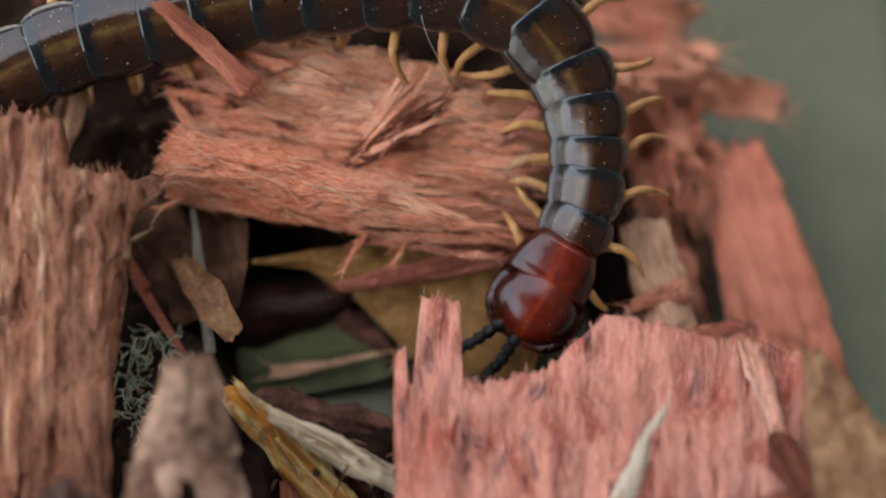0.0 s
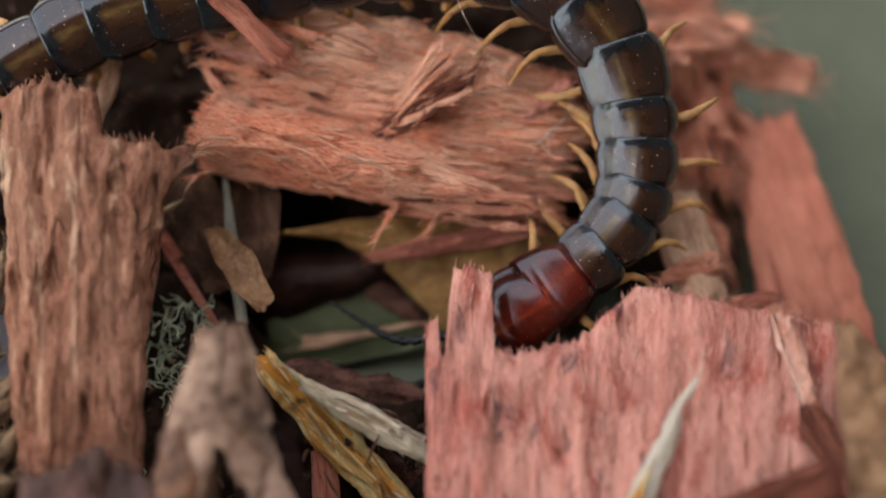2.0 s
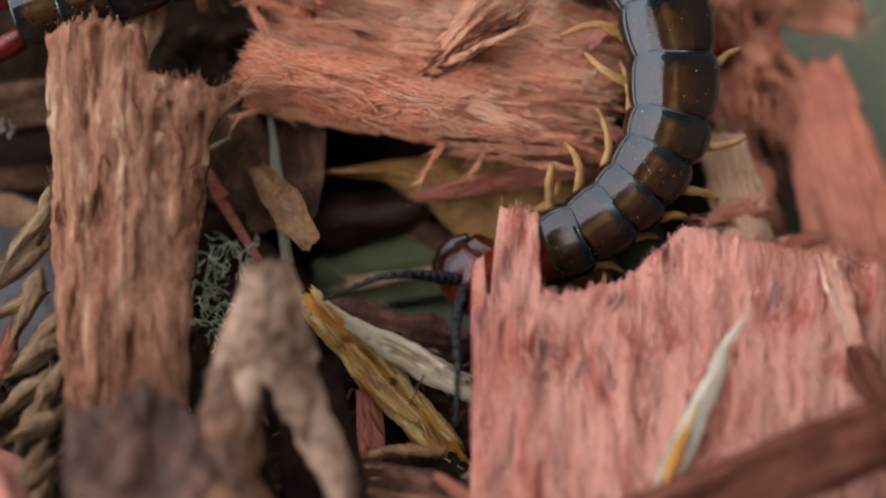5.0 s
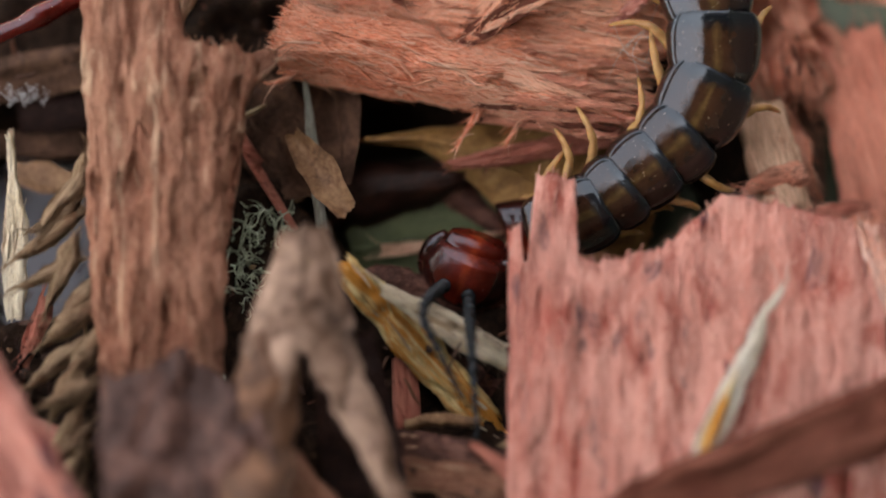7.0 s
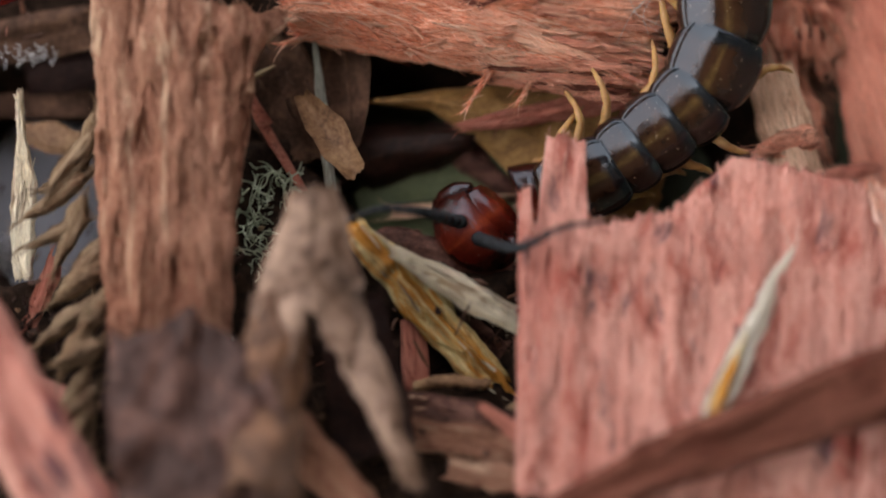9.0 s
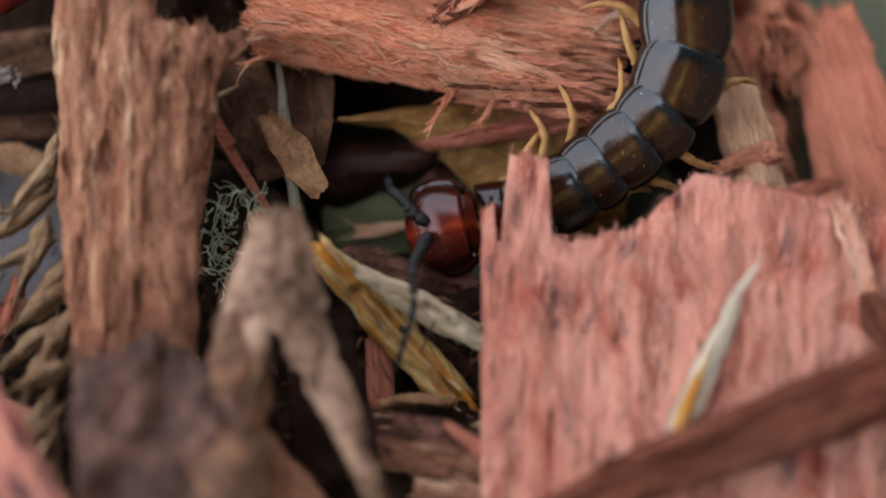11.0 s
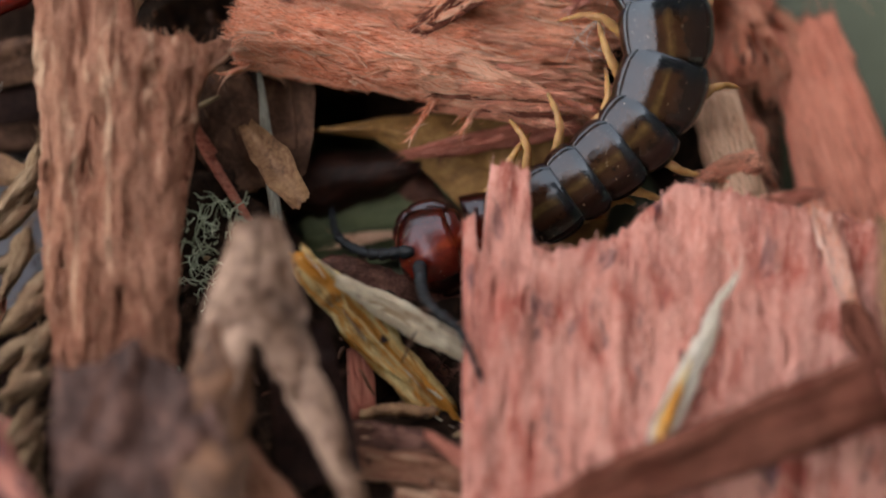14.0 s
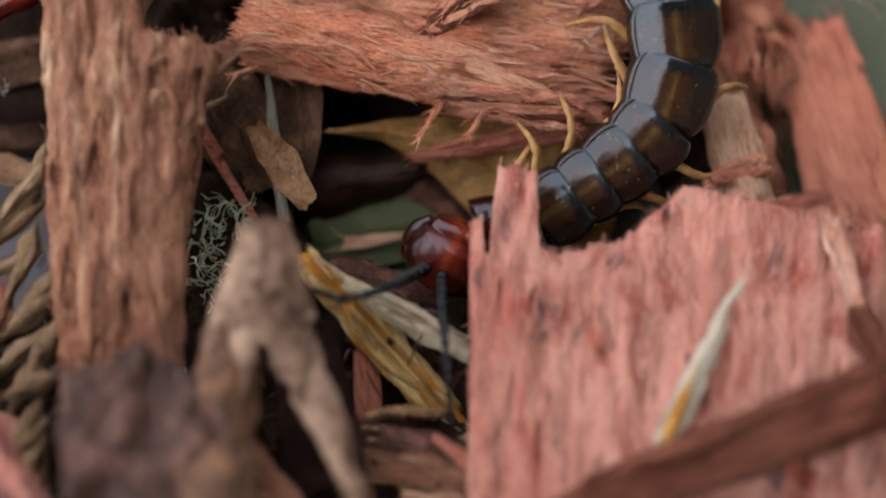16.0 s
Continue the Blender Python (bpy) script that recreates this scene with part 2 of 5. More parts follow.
def shell_mat(name, edge, mid, stripe, half, rough=0.16, band=None, coat=0.15, dusty=0.735):
    """Glossy chitin: a paler stripe along the middle, darker flanks and, with band, a pigmented rear border."""
    m, nt, b = mat_base(name, rough, coat=coat, spec=0.6)
    b.inputs["Specular Tint"].default_value = (0.66, 0.85, 1.0, 1)
    b.inputs["Coat Roughness"].default_value = 0.09
    tc = nt.nodes.new("ShaderNodeTexCoord")
    sep = nt.nodes.new("ShaderNodeSeparateXYZ")
    nt.links.new(tc.outputs["Object"], sep.inputs[0])
    wob = noise_tex(nt, coords(nt, (260, 700, 500)), 1.0, 4, 0.6)
    off = math_node(nt, "MULTIPLY_ADD", wob, half * 0.5)
    nt.links.new(math_node(nt, "ABSOLUTE", sep.outputs[1]), off.node.inputs[2])
    mr = nt.nodes.new("ShaderNodeMapRange")
    mr.inputs[1].default_value, mr.inputs[2].default_value = half * 0.15, half * 1.3
    nt.links.new(off, mr.inputs[0])
    col = ramp(nt, mr.outputs[0], [(0.0, stripe), (0.08, stripe), (0.2, mid), (0.7, edge)])
    cl = noise_tex(nt, coords(nt, (700, 700, 700)), 1.0, 5, 0.65)
    col = mix(nt, 0.55, col, ramp(nt, cl, [(0.34, (0.25, 0.22, 0.22)), (0.6, (1, 1, 1))]), "MULTIPLY")
    if band:
        gen = nt.nodes.new("ShaderNodeSeparateXYZ")
        nt.links.new(tc.outputs["Generated"], gen.inputs[0])
        rag = math_node(nt, "ADD", gen.outputs[0], math_node(nt, "MULTIPLY", math_node(nt, "SUBTRACT", wob, 0.5), 0.3))
        col = mix(nt, ramp(nt, rag, [(0.14, grey(0.95)), (0.27, grey(0.0)), (0.9, grey(0.0)), (1.0, grey(0.7))]), col, band)
    dust = noise_tex(nt, coords(nt, (4200, 4200, 4200)), 1.0, 1, 0.4)
    area = noise_tex(nt, coords(nt, (450, 450, 450)), 1.0, 2, 0.5)
    specks = mix(nt, 1.0, ramp(nt, dust, [(dusty, grey(0)), (dusty + 0.035, grey(0.9))]), ramp(nt, area, [(0.45, grey(0.15)), (0.6, grey(1))]), "MULTIPLY")
    col = mix(nt, specks, col, (0.62, 0.5, 0.38))
    nt.links.new(col, b.inputs["Base Color"])
    fine = noise_tex(nt, coords(nt, (2600, 2600, 2600)), 1.0, 3, 0.6)
    rr = nt.nodes.new("ShaderNodeMapRange")
    rr.inputs[3].default_value, rr.inputs[4].default_value = rough * 0.7, rough * 1.7
    nt.links.new(cl, rr.inputs[0])
    nt.links.new(rr.outputs[0], b.inputs["Roughness"])
    bump(nt, b, mix(nt, 0.25, cl, fine), 0.3, 0.0003)
    return m


M_TERGITE = shell_mat("dark_tergite", (0.024, 0.010, 0.007), (0.056, 0.024, 0.012), (0.135, 0.080, 0.030), 0.0038, 0.15, (0.006, 0.010, 0.014), 0.34)
M_HEAD = shell_mat("red_brown_head", (0.030, 0.004, 0.002), (0.15, 0.014, 0.006), (0.26, 0.034, 0.011), 0.0045, 0.2, dusty=0.77)
M_RIM = shell_mat("black_rim", (0.006, 0.009, 0.013), (0.008, 0.012, 0.017), (0.010, 0.014, 0.019), 0.004, 0.3)
M_TAIL = shell_mat("red_tail_leg", (0.10, 0.008, 0.005), (0.16, 0.014, 0.007), (0.2, 0.02, 0.009), 0.002, 0.15)
M_BELLY = leafy("brown_flank", (0.012, 0.008, 0.006), (0.03, 0.018, 0.012), (0.06, 0.035, 0.02), 0.4, 600)
M_ANTENNA = leafy("blue_black_antenna", (0.004, 0.006, 0.008), (0.009, 0.013, 0.016), (0.014, 0.020, 0.026), 0.25, 900, spec=0.3)


def leg_mat():
    m, nt, b = mat_base("amber_leg", 0.55, coat=0.0)
    tc = coords(nt, (500, 500, 500))
    n = noise_tex(nt, tc, 1.0, 3, 0.6)
    col = ramp(nt, n, [(0.35, (0.27, 0.125, 0.04)), (0.65, (0.47, 0.27, 0.105))])
    nt.links.new(col, b.inputs["Base Color"])
    b.inputs["Subsurface Weight"].default_value = 0.25
    b.inputs["Subsurface Radius"].default_value = (0.0008, 0.0004, 0.0001)
    b.inputs["Subsurface Scale"].default_value = 1.0
    bump(nt, b, n, 0.2, 0.0001)
    return m


M_LEG = leg_mat()
M_CLAW = leafy("black_claw", (0.01, 0.006, 0.004), (0.02, 0.01, 0.006), (0.04, 0.02, 0.01), 0.3, 900)


# ---- mesh tools ----
def lattice(n, seed):
    return np.random.RandomState(seed % 99991).rand(n, n)


def vnoise(x, y, seed):
    """Smooth value noise on arrays, 0 to 1."""
    g = lattice(64, seed)
    xi, yi = np.floor(x).astype(int), np.floor(y).astype(int)
    fx, fy = x - xi, y - yi
    fx, fy = fx * fx * (3 - 2 * fx), fy * fy * (3 - 2 * fy)
    a, b = g[xi % 64, yi % 64], g[(xi + 1) % 64, yi % 64]
    c, d = g[xi % 64, (yi + 1) % 64], g[(xi + 1) % 64, (yi + 1) % 64]
    return (a * (1 - fx) + b * fx) * (1 - fy) + (c * (1 - fx) + d * fx) * fy


def fbm(x, y, seed, octaves=4):
    out, amp, tot = 0, 1.0, 0
    for o in range(octaves):
        out = out + amp * vnoise(x * 2 ** o, y * 2 ** o, seed + 17 * o)
        tot += amp
        amp *= 0.55
    return out / tot - 0.5


def mesh_obj(name, verts, faces, mat, parent=None, smooth=True):
    me = bpy.data.meshes.new(name)
    me.from_pydata([tuple(v) for v in verts], [], faces)
    if smooth:
        me.polygons.foreach_set("use_smooth", [True] * len(me.polygons))
    me.materials.append(mat)
    me.update()
    ob = new(name, me)
    if parent is not None:
        ob.parent = parent
    return ob


def prof(points, t):
    """A profile over 0 to 1: values evenly spaced, or (place, value) pairs."""
    if isinstance(points, (int, float)):
        return np.full_like(t, float(points))
    if isinstance(points[0], tuple):
        return np.interp(t, [p[0] for p in points], [p[1] for p in points])
    return np.interp(t, np.linspace(0, 1, len(points)), points)


def frame_of(a, b, tip=(0, 0)):
    """Pose at the middle of a and b: X from a to b, Z out of the slope, leaning by tip."""
    x = (b - a).normalized()
    z = W_AX + U_AX * tip[0] + V_AX * tip[1]
    z = (z - x * z.dot(x)).normalized()
    y = z.cross(x)
    m = Matrix((x, y, z)).transposed().to_4x4()
    m.translation = (a + b) / 2
    return m, (b - a).length / MM


def tube(points, radii, sides=10, flat=1.0):
    """Vertices and faces of a tapering tube along points (mm vectors)."""
    verts, faces = [], []
    n = len(points)
    up = Vector((0.13, 0.21, 1)).normalized()
    for i, p in enumerate(points):
        d = (points[min(i + 1, n - 1)] - points[max(i - 1, 0)]).normalized()
        s = d.cross(up)
        s = s.normalized() if s.length > 1e-5 else Vector((1, 0, 0))
        q = s.cross(d)
        for k in range(sides):
            a = 2 * math.pi * k / sides
            verts.append(p + (s * math.cos(a) + q * math.sin(a) * flat) * radii[i])
    for i in range(n - 1):
        for k in range(sides):
            k2 = (k + 1) % sides
            faces.append((i * sides + k, i * sides + k2, (i + 1) * sides + k2, (i + 1) * sides + k))
    faces.append(tuple(reversed(range(sides))))
    faces.append(tuple((n - 1) * sides + k for k in range(sides)))
    return verts, faces


def spline(points, n):
    """n points evenly along a smooth curve through points."""
    pts = [points[0] * 2 - points[1], *points, points[-1] * 2 - points[-2]]
    fine = []
    for i in range(1, len(pts) - 2):
        p0, p1, p2, p3 = pts[i - 1:i + 3]
        for k in range(12):
            t = k / 12
            fine.append(0.5 * (2 * p1 + (p2 - p0) * t + (2 * p0 - 5 * p1 + 4 * p2 - p3) * t * t + (3 * p1 - p0 - 3 * p2 + p3) * t ** 3))
    fine.append(points[-1])
    lens = [0]
    for a, b in zip(fine, fine[1:]):
        lens.append(lens[-1] + (b - a).length)
    out, j = [], 0
    for k in range(n):
        s = lens[-1] * k / (n - 1)
        while j < len(lens) - 2 and lens[j + 1] < s:
            j += 1
        f = (s - lens[j]) / max(lens[j + 1] - lens[j], 1e-9)
        out.append(fine[j].lerp(fine[j + 1], f))
    return out


def slab(name, a, b, left, right, thick, mat, seed, end0=0, end1=0, jag=(0.8, 0.8), relief=0.25, bend=0.0, curl=0.0,
         ridge=None, tip=(0, 0), twist=0.0, fine=0.28, wavy=0.0, strands=0, crack=0.3, label="", category="wood chip",
         group="", strand_len=3.0, edge=0.25, taper=0.0, layers=0.0, slivers=0, endround=14, rib=False, pits=0.0, sliver_size=1.0, sliver_mat=None, sround=5, gx=1.0, felt=0, felt_mat_=None, folds=0.0):
    """A split piece of wood, bark or leaf between a and b. left/right: half-widths along it, end0/end1: how far its
    two ends reach on across its width, jag: how torn they are; all in mm."""
    m, L = frame_of(a, b, tip)
    wide = float(np.max(prof(left, np.linspace(0, 1, 20)) + prof(right, np.linspace(0, 1, 20))))
    nw = int(min(210, max(7, wide / fine)))
    nl = int(min(240, max(12, L / (fine * 1.7))))
    s, t = np.meshgrid(np.linspace(0, 1, nw), np.linspace(0, 1, nl))
    cols = np.linspace(0, 1, nw)
    yy = cols * wide

    def torn(sd, amount):
        j = vnoise(yy * 0.4, yy * 0, sd) * 0.5 + vnoise(yy * 1.5, yy * 0 + 3, sd + 5) ** 1.5 * 0.45 + vnoise(yy * 6, yy * 0 + 5, sd + 9) ** 2 * 0.4
        return (j - 0.45) * amount * 1.6

    e0, e1 = prof(end0, cols) + torn(seed, jag[0]), prof(end1, cols) + torn(seed + 31, jag[1])
    x = -L / 2 - e0[None, :] + t * (L + e0 + e1)[None, :]
    lw, rw = prof(left, t), prof(right, t)
    rough_edge = (fbm(x * 0.5, x * 0 + 0.3, seed + 3) * edge, fbm(x * 0.5, x * 0 + 9.3, seed + 4) * edge)
    y = -(rw + rough_edge[0]) + (lw + rw + rough_edge[0] + rough_edge[1]) * s
    round_s = np.sqrt(np.clip(1 - np.abs(2 * s - 1) ** sround, 0.03, 1))
    round_t = np.sqrt(np.clip(1 - np.abs(2 * t - 1) ** endround, 0.10, 1))
    th = thick * round_s * round_t * (1 - taper * t) * (0.8 + 0.5 * vnoise(y * 0.7, x * 0.12, seed + 7))
    lift = bend * ((2 * t - 1) ** 2 - 0.33) + curl * ((2 * s - 1) ** 2 - 0.33) + twist * (2 * t - 1) * (2 * s - 1)
    if wavy:
        lift = lift + wavy * fbm(x * 0.16, y * 0.2, seed + 50) * 2
    if folds:
        # sharp crumpled pleats running askew to the grain
        lift = lift + folds * (1 - 4.5 * np.abs(vnoise(x * 0.22 + y * 0.12, y * 0.42 - x * 0.08, seed + 61) - 0.5))
    if ridge:
        lift = lift + ridge[2] * np.exp(-((s - ridge[0]) / ridge[1]) ** 2)
    grain = fbm(x * 0.10 * gx, y * 0.95, seed + 11, 4) + 0.6 * fbm(x * 0.28 * gx, y * 3.0, seed + 12, 3)
    step_h = fbm(x * 0.05, y * 0.30, seed + 70, 2) * 5 + 0.5 * vnoise(y * 3.1, x * 0.15, seed + 71)
    stepped = (np.floor(step_h) + np.clip((step_h % 1) * 6 - 2.5, 0, 1)) * layers
    groove = np.clip(1 - np.abs(vnoise(y * 0.8, x * 0.07 * gx, seed + 21) - 0.5) * 12, 0, 1) * crack
    top = lift + th / 2 + relief * 1.6 * grain - groove + stepped - pits * np.clip((vnoise(x * 0.26, y * 0.8, seed + 81) - 0.80) * 9, 0, 1)
    bot = lift - th / 2 + relief * 0.8 * fbm(x * 0.12, y * 0.9, seed + 41, 2)
    top = np.maximum(top, bot + 0.05)
    n = nw * nl
    verts = np.concatenate([np.stack([x, y, top], -1).reshape(-1, 3), np.stack([x, y, bot], -1).reshape(-1, 3)]) * MM
    idx = np.arange(n).reshape(nl, nw)
    q = np.stack([idx[:-1, :-1], idx[1:, :-1], idx[1:, 1:], idx[:-1, 1:]], -1).reshape(-1, 4)
    rim = np.concatenate([idx[0, :], idx[1:, -1], idx[-1, -2::-1], idx[-2:0:-1, 0]])
    nxt = np.roll(rim, -1)
    sides = np.stack([rim, nxt, nxt + n, rim + n], -1)
    faces = np.concatenate([q[:, ::-1], q + n, sides]).tolist()
    ob = mesh_obj(name, verts.tolist(), faces, mat)
    ob.matrix_world = m
    tagged(ob, label, category, group)
    if felt:
        # short torn fibres matted over the top, most of them along the grain
        rs = random.Random(seed + 3)
        sv, sf = [], []
        for k in range(felt):
            i = rs.randrange(nl) if rs.random() < 0.8 else rs.choice([0, 1, nl - 2, nl - 1])
            j = rs.randrange(nw)
            ln, r = rs.uniform(0.4, 2.4) * rs.uniform(0.4, 1), rs.uniform(0.014, 0.042)
            if i < 3 or i > nl - 4:
                ln *= 0.4
            turn = rs.gauss(0, 0.2) + (math.pi if rs.random() < 0.5 else 0)
            d = Vector((math.cos(turn), math.sin(turn), 0))
            up, side = max(0.0, rs.gauss(0.06, 0.12)), rs.gauss(0, 0.15)
            p = Vector((x[i, j], y[i, j], top[i, j] - 0.06))
            pts = [(p + d * ln * f + Vector((-d.y, d.x, 0)) * side * ln * f * f + Vector((0, 0, up * ln * f + 0.07 * math.sin(3 * f)))) * MM for f in (0, 0.35, 0.7, 1.0)]
            tv, tf = tube(pts, [r * MM, r * 1.1 * MM, r * 0.8 * MM, r * 0.2 * MM], 4, 0.7)
            o = len(sv)
            sv += tv
            sf += [tuple(c + o for c in f2) for f2 in tf]
        tagged(mesh_obj("fibre_mat", sv, sf, felt_mat_ or M_FLUFF, ob), "matted short torn wood fibres", kind="stuff")
    if strands:
        rs = random.Random(seed)
        sv, sf = [], []
        for k in range(strands):
            at_end = rs.random() < 0.55
            i = rs.choice([0, 1, nl - 2, nl - 1]) if at_end else rs.randrange(nl)
            j = rs.randrange(nw)
            p = Vector((x[i, j], y[i, j], top[i, j] - 0.08))
            way = -1 if i < nl / 2 else 1
            ln = strand_len * rs.uniform(0.3, 1.0)
            rise = rs.uniform(-0.1, 0.5) if at_end else rs.uniform(0.03, 0.3)
            side = rs.gauss(0, 0.45)
            pts = [p - Vector((way * ln * 0.4, 0, 0.05))]
            for f in (0.0, 0.35, 0.7, 1.0):
                pts.append(p + Vector((way * ln * f, side * ln * f * f, rise * ln * f * (1.2 - 0.5 * f))))
            r = rs.uniform(0.02, 0.06)
            tv, tf = tube([q2 * MM for q2 in pts], [r * MM, r * MM, r * 0.9 * MM, r * 0.6 * MM, r * 0.15 * MM], 5, 0.6)
            o = len(sv)
            sv += tv
            sf += [tuple(c + o for c in f2) for f2 in tf]
        tagged(mesh_obj("wood_fluff", sv, sf, M_FLUFF if mat == M_SALMON else mat, ob), "fine torn wood fibres standing off", kind="stuff")
    if rib:
        mid = nw // 2
        pts = [Vector((x[i, mid], y[i, mid], top[i, mid])) * MM for i in range(1, nl - 1, max(1, nl // 14))]
        v, f = tube(pts, [0.28 * MM * (1 - 0.75 * k / (len(pts) - 1)) for k in range(len(pts))], 6, 0.7)
        mesh_obj("midrib", v, f, mat, ob)
    rs = random.Random(seed + 7)
    for k in range(slivers):
        # a flat pointed sliver along the grain, one end lifted off the chip
        i, j = rs.randrange(2, nl - 2), rs.randrange(2, nw - 2)
        way = rs.choice((-1, 1))
        ln, wd, up = rs.uniform(0.06, 0.2) * min(L, 30), rs.uniform(0.08, 0.26) * sliver_size, rs.uniform(0.02, 0.14) * sliver_size
        bow = rs.gauss(0, 0.10)
        n_s = 7
        va, fa = [], []
        for q in range(n_s):
            f = q / (n_s - 1)
            wq = wd * (0.5 + 0.9 * f - 1.35 * f ** 2) + 0.02
            cx, cy, cz = way * ln * (f - 0.3), bow * ln * f * f, ln * up * f ** 1.6 + 0.06 + 0.05 * math.sin(f * 9 + k)
            for dy, dz in ((-wq, -0.12), (-wq * 0.4, 0.10 * (1 - 0.5 * f)), (wq * 0.5, 0.13 * (1 - 0.5 * f)), (wq, -0.12)):
                va.append(Vector((cx, cy + dy, cz + dz)) * MM)
        for q in range(n_s - 1):
            for e in range(4):
                e2 = (e + 1) % 4
                quad = (q * 4 + e, q * 4 + e2, q * 4 + 4 + e2, q * 4 + 4 + e)
                fa.append(quad if way < 0 else quad[::-1])
        fa += [(0, 1, 2, 3), (n_s * 4 - 1, n_s * 4 - 2, n_s * 4 - 3, n_s * 4 - 4)]
        sp = mesh_obj("sliver", va, fa, sliver_mat if sliver_mat and k % 3 == 0 else mat, ob)
        sp.location = Vector((x[i, j], y[i, j], top[i, j])) * MM
        sp.rotation_euler = (rs.gauss(0, 0.25), 0, rs.gauss(0, 0.12 + 0.12 * (sliver_size > 1)))
    return ob


def stem(name, points, radii, mat, label, category, sides=8, n=None, flat=1.0, wobble=0.0, seed=0, group=""):
    """A thin round thing swept along world points, radii in mm."""
    o = points[0]
    n = n or max(10, len(points) * 6)
    pts = spline([p - o for p in points], n)
    if wobble:
        rs = random.Random(seed)
        pts = [p + Vector((rs.uniform(-1, 1), rs.uniform(-1, 1), rs.uniform(-1, 1))) * wobble * MM for p in pts]
    rad = prof(radii, np.linspace(0, 1, n)) * MM
    v, f = tube(pts, rad, sides, flat)
    ob = mesh_obj(name, v, f, mat)
    ob.location = o
    return tagged(ob, label, category, group)


# ---- the box and what lies round it ----
def plate(name, x0, x1, y0, y1, z0, z1, mat):
    bm = bmesh.new()
    bmesh.ops.create_cube(bm, size=1)
    for v in bm.verts:
        v.co = Vector(((x0, x1)[v.co.x > 0], (y0, y1)[v.co.y > 0], (z0, z1)[v.co.z > 0]))
    bmesh.ops.bevel(bm, geom=bm.edges[:], offset=min(0.0008, abs(z1 - z0) * 0.3), segments=2, affect="EDGES")
    me = bpy.data.meshes.new(name)
    bm.to_mesh(me)
    bm.free()
    me.materials.append(mat)
    return new(name, me)


M_FLOOR = floor_mat()
tagged(plate("floor", -0.085, 0.0560, -0.075, 0.105, -0.003, 0.0, M_FLOOR), "grey-green plastic floor of a rearing box, dusty", "box floor", kind="structure")


def clear_mat():
    m, nt, b = mat_base("clear_plastic", 0.06, spec=0.5)
    b.inputs["Transmission Weight"].default_value = 1.0
    b.inputs["IOR"].default_value = 1.2
    b.inputs["Alpha"].default_value = 0.3
    b.inputs["Base Color"].default_value = (0.95, 0.97, 0.95, 1)
    n = noise_tex(nt, coords(nt, (300, 160, 22), False), 1.0, 5, 0.65)
    bump(nt, b, n, 0.25, 0.0004)
    return m


M_CLEAR = clear_mat()
for nm, box in (("wall_east", (0.0560, 0.0575, -0.075, 0.105)), ("wall_west", (-0.087, -0.085, -0.075, 0.105)),
                ("wall_north", (-0.085, 0.0560, 0.105, 0.107)), ("wall_south", (-0.085, 0.0560, -0.077, -0.075))):
    wall = plate(nm, *box, -0.003, 0.05, M_CLEAR)
    wall.visible_shadow = False
    tagged(wall, "clear plastic side wall of the rearing box", "box wall", kind="structure")


def ground_mat():
    m, nt, b = mat_base("lawn", 0.8, spec=0.2)
    c = noise_tex(nt, coords(nt, (9, 9, 9), False), 1.0, 5, 0.65)
    f = noise_tex(nt, coords(nt, (160, 160, 160), False), 1.0, 4, 0.65)
    col = mix(nt, 0.5, ramp(nt, c, [(0.35, (0.22, 0.27, 0.19)), (0.65, (0.32, 0.38, 0.29))]), ramp(nt, f, [(0.3, (0.2, 0.25, 0.17)), (0.7, (0.4, 0.45, 0.36))]))
    nt.links.new(col, b.inputs["Base Color"])
    bump(nt, b, f, 0.6, 0.01)
    return m


gs = np.linspace(-1, 1, 41)
gx, gy = np.meshgrid(np.sign(gs) * np.abs(gs) ** 3 * 60, np.sign(gs) * np.abs(gs) ** 3 * 60)
gz = -0.004 + 0.02 * fbm(gx * 0.5, gy * 0.5, 5) * np.clip((np.hypot(gx, gy) - 0.4) / 3, 0, 1)
gi = np.arange(41 * 41).reshape(41, 41)
gq = np.stack([gi[:-1, :-1], gi[:-1, 1:], gi[1:, 1:], gi[1:, :-1]], -1).reshape(-1, 4).tolist()
tagged(mesh_obj("ground", np.stack([gx, gy, gz], -1).reshape(-1, 3).tolist(), gq, ground_mat()), "dull green lawn under the box", "ground", kind="structure")


# unseen dark walls and roof, added to block sun and sky and darken reflections
M_BLOCKER = leafy("dark_blocker", (0.05, 0.042, 0.036), (0.075, 0.064, 0.055), (0.10, 0.085, 0.075), 0.85, 3)
for nm, box in (("house_wall_1", (1.1, 1.3, -2.3, 3.0, -0.02, 2.6)), ("house_wall_2", (-2.0, 1.1, -2.5, -2.3, -0.02, 2.6)), ("porch_roof", (-1.02, 1.1, -2.3, 0.1, 2.2, 2.3))):
    tagged(plate(nm, *box, M_BLOCKER), "unseen dark wall added beyond the box to block light" if "wall" in nm else "unseen dark roof added overhead to block sun and sky", "wall" if "wall" in nm else "roof", kind="structure")


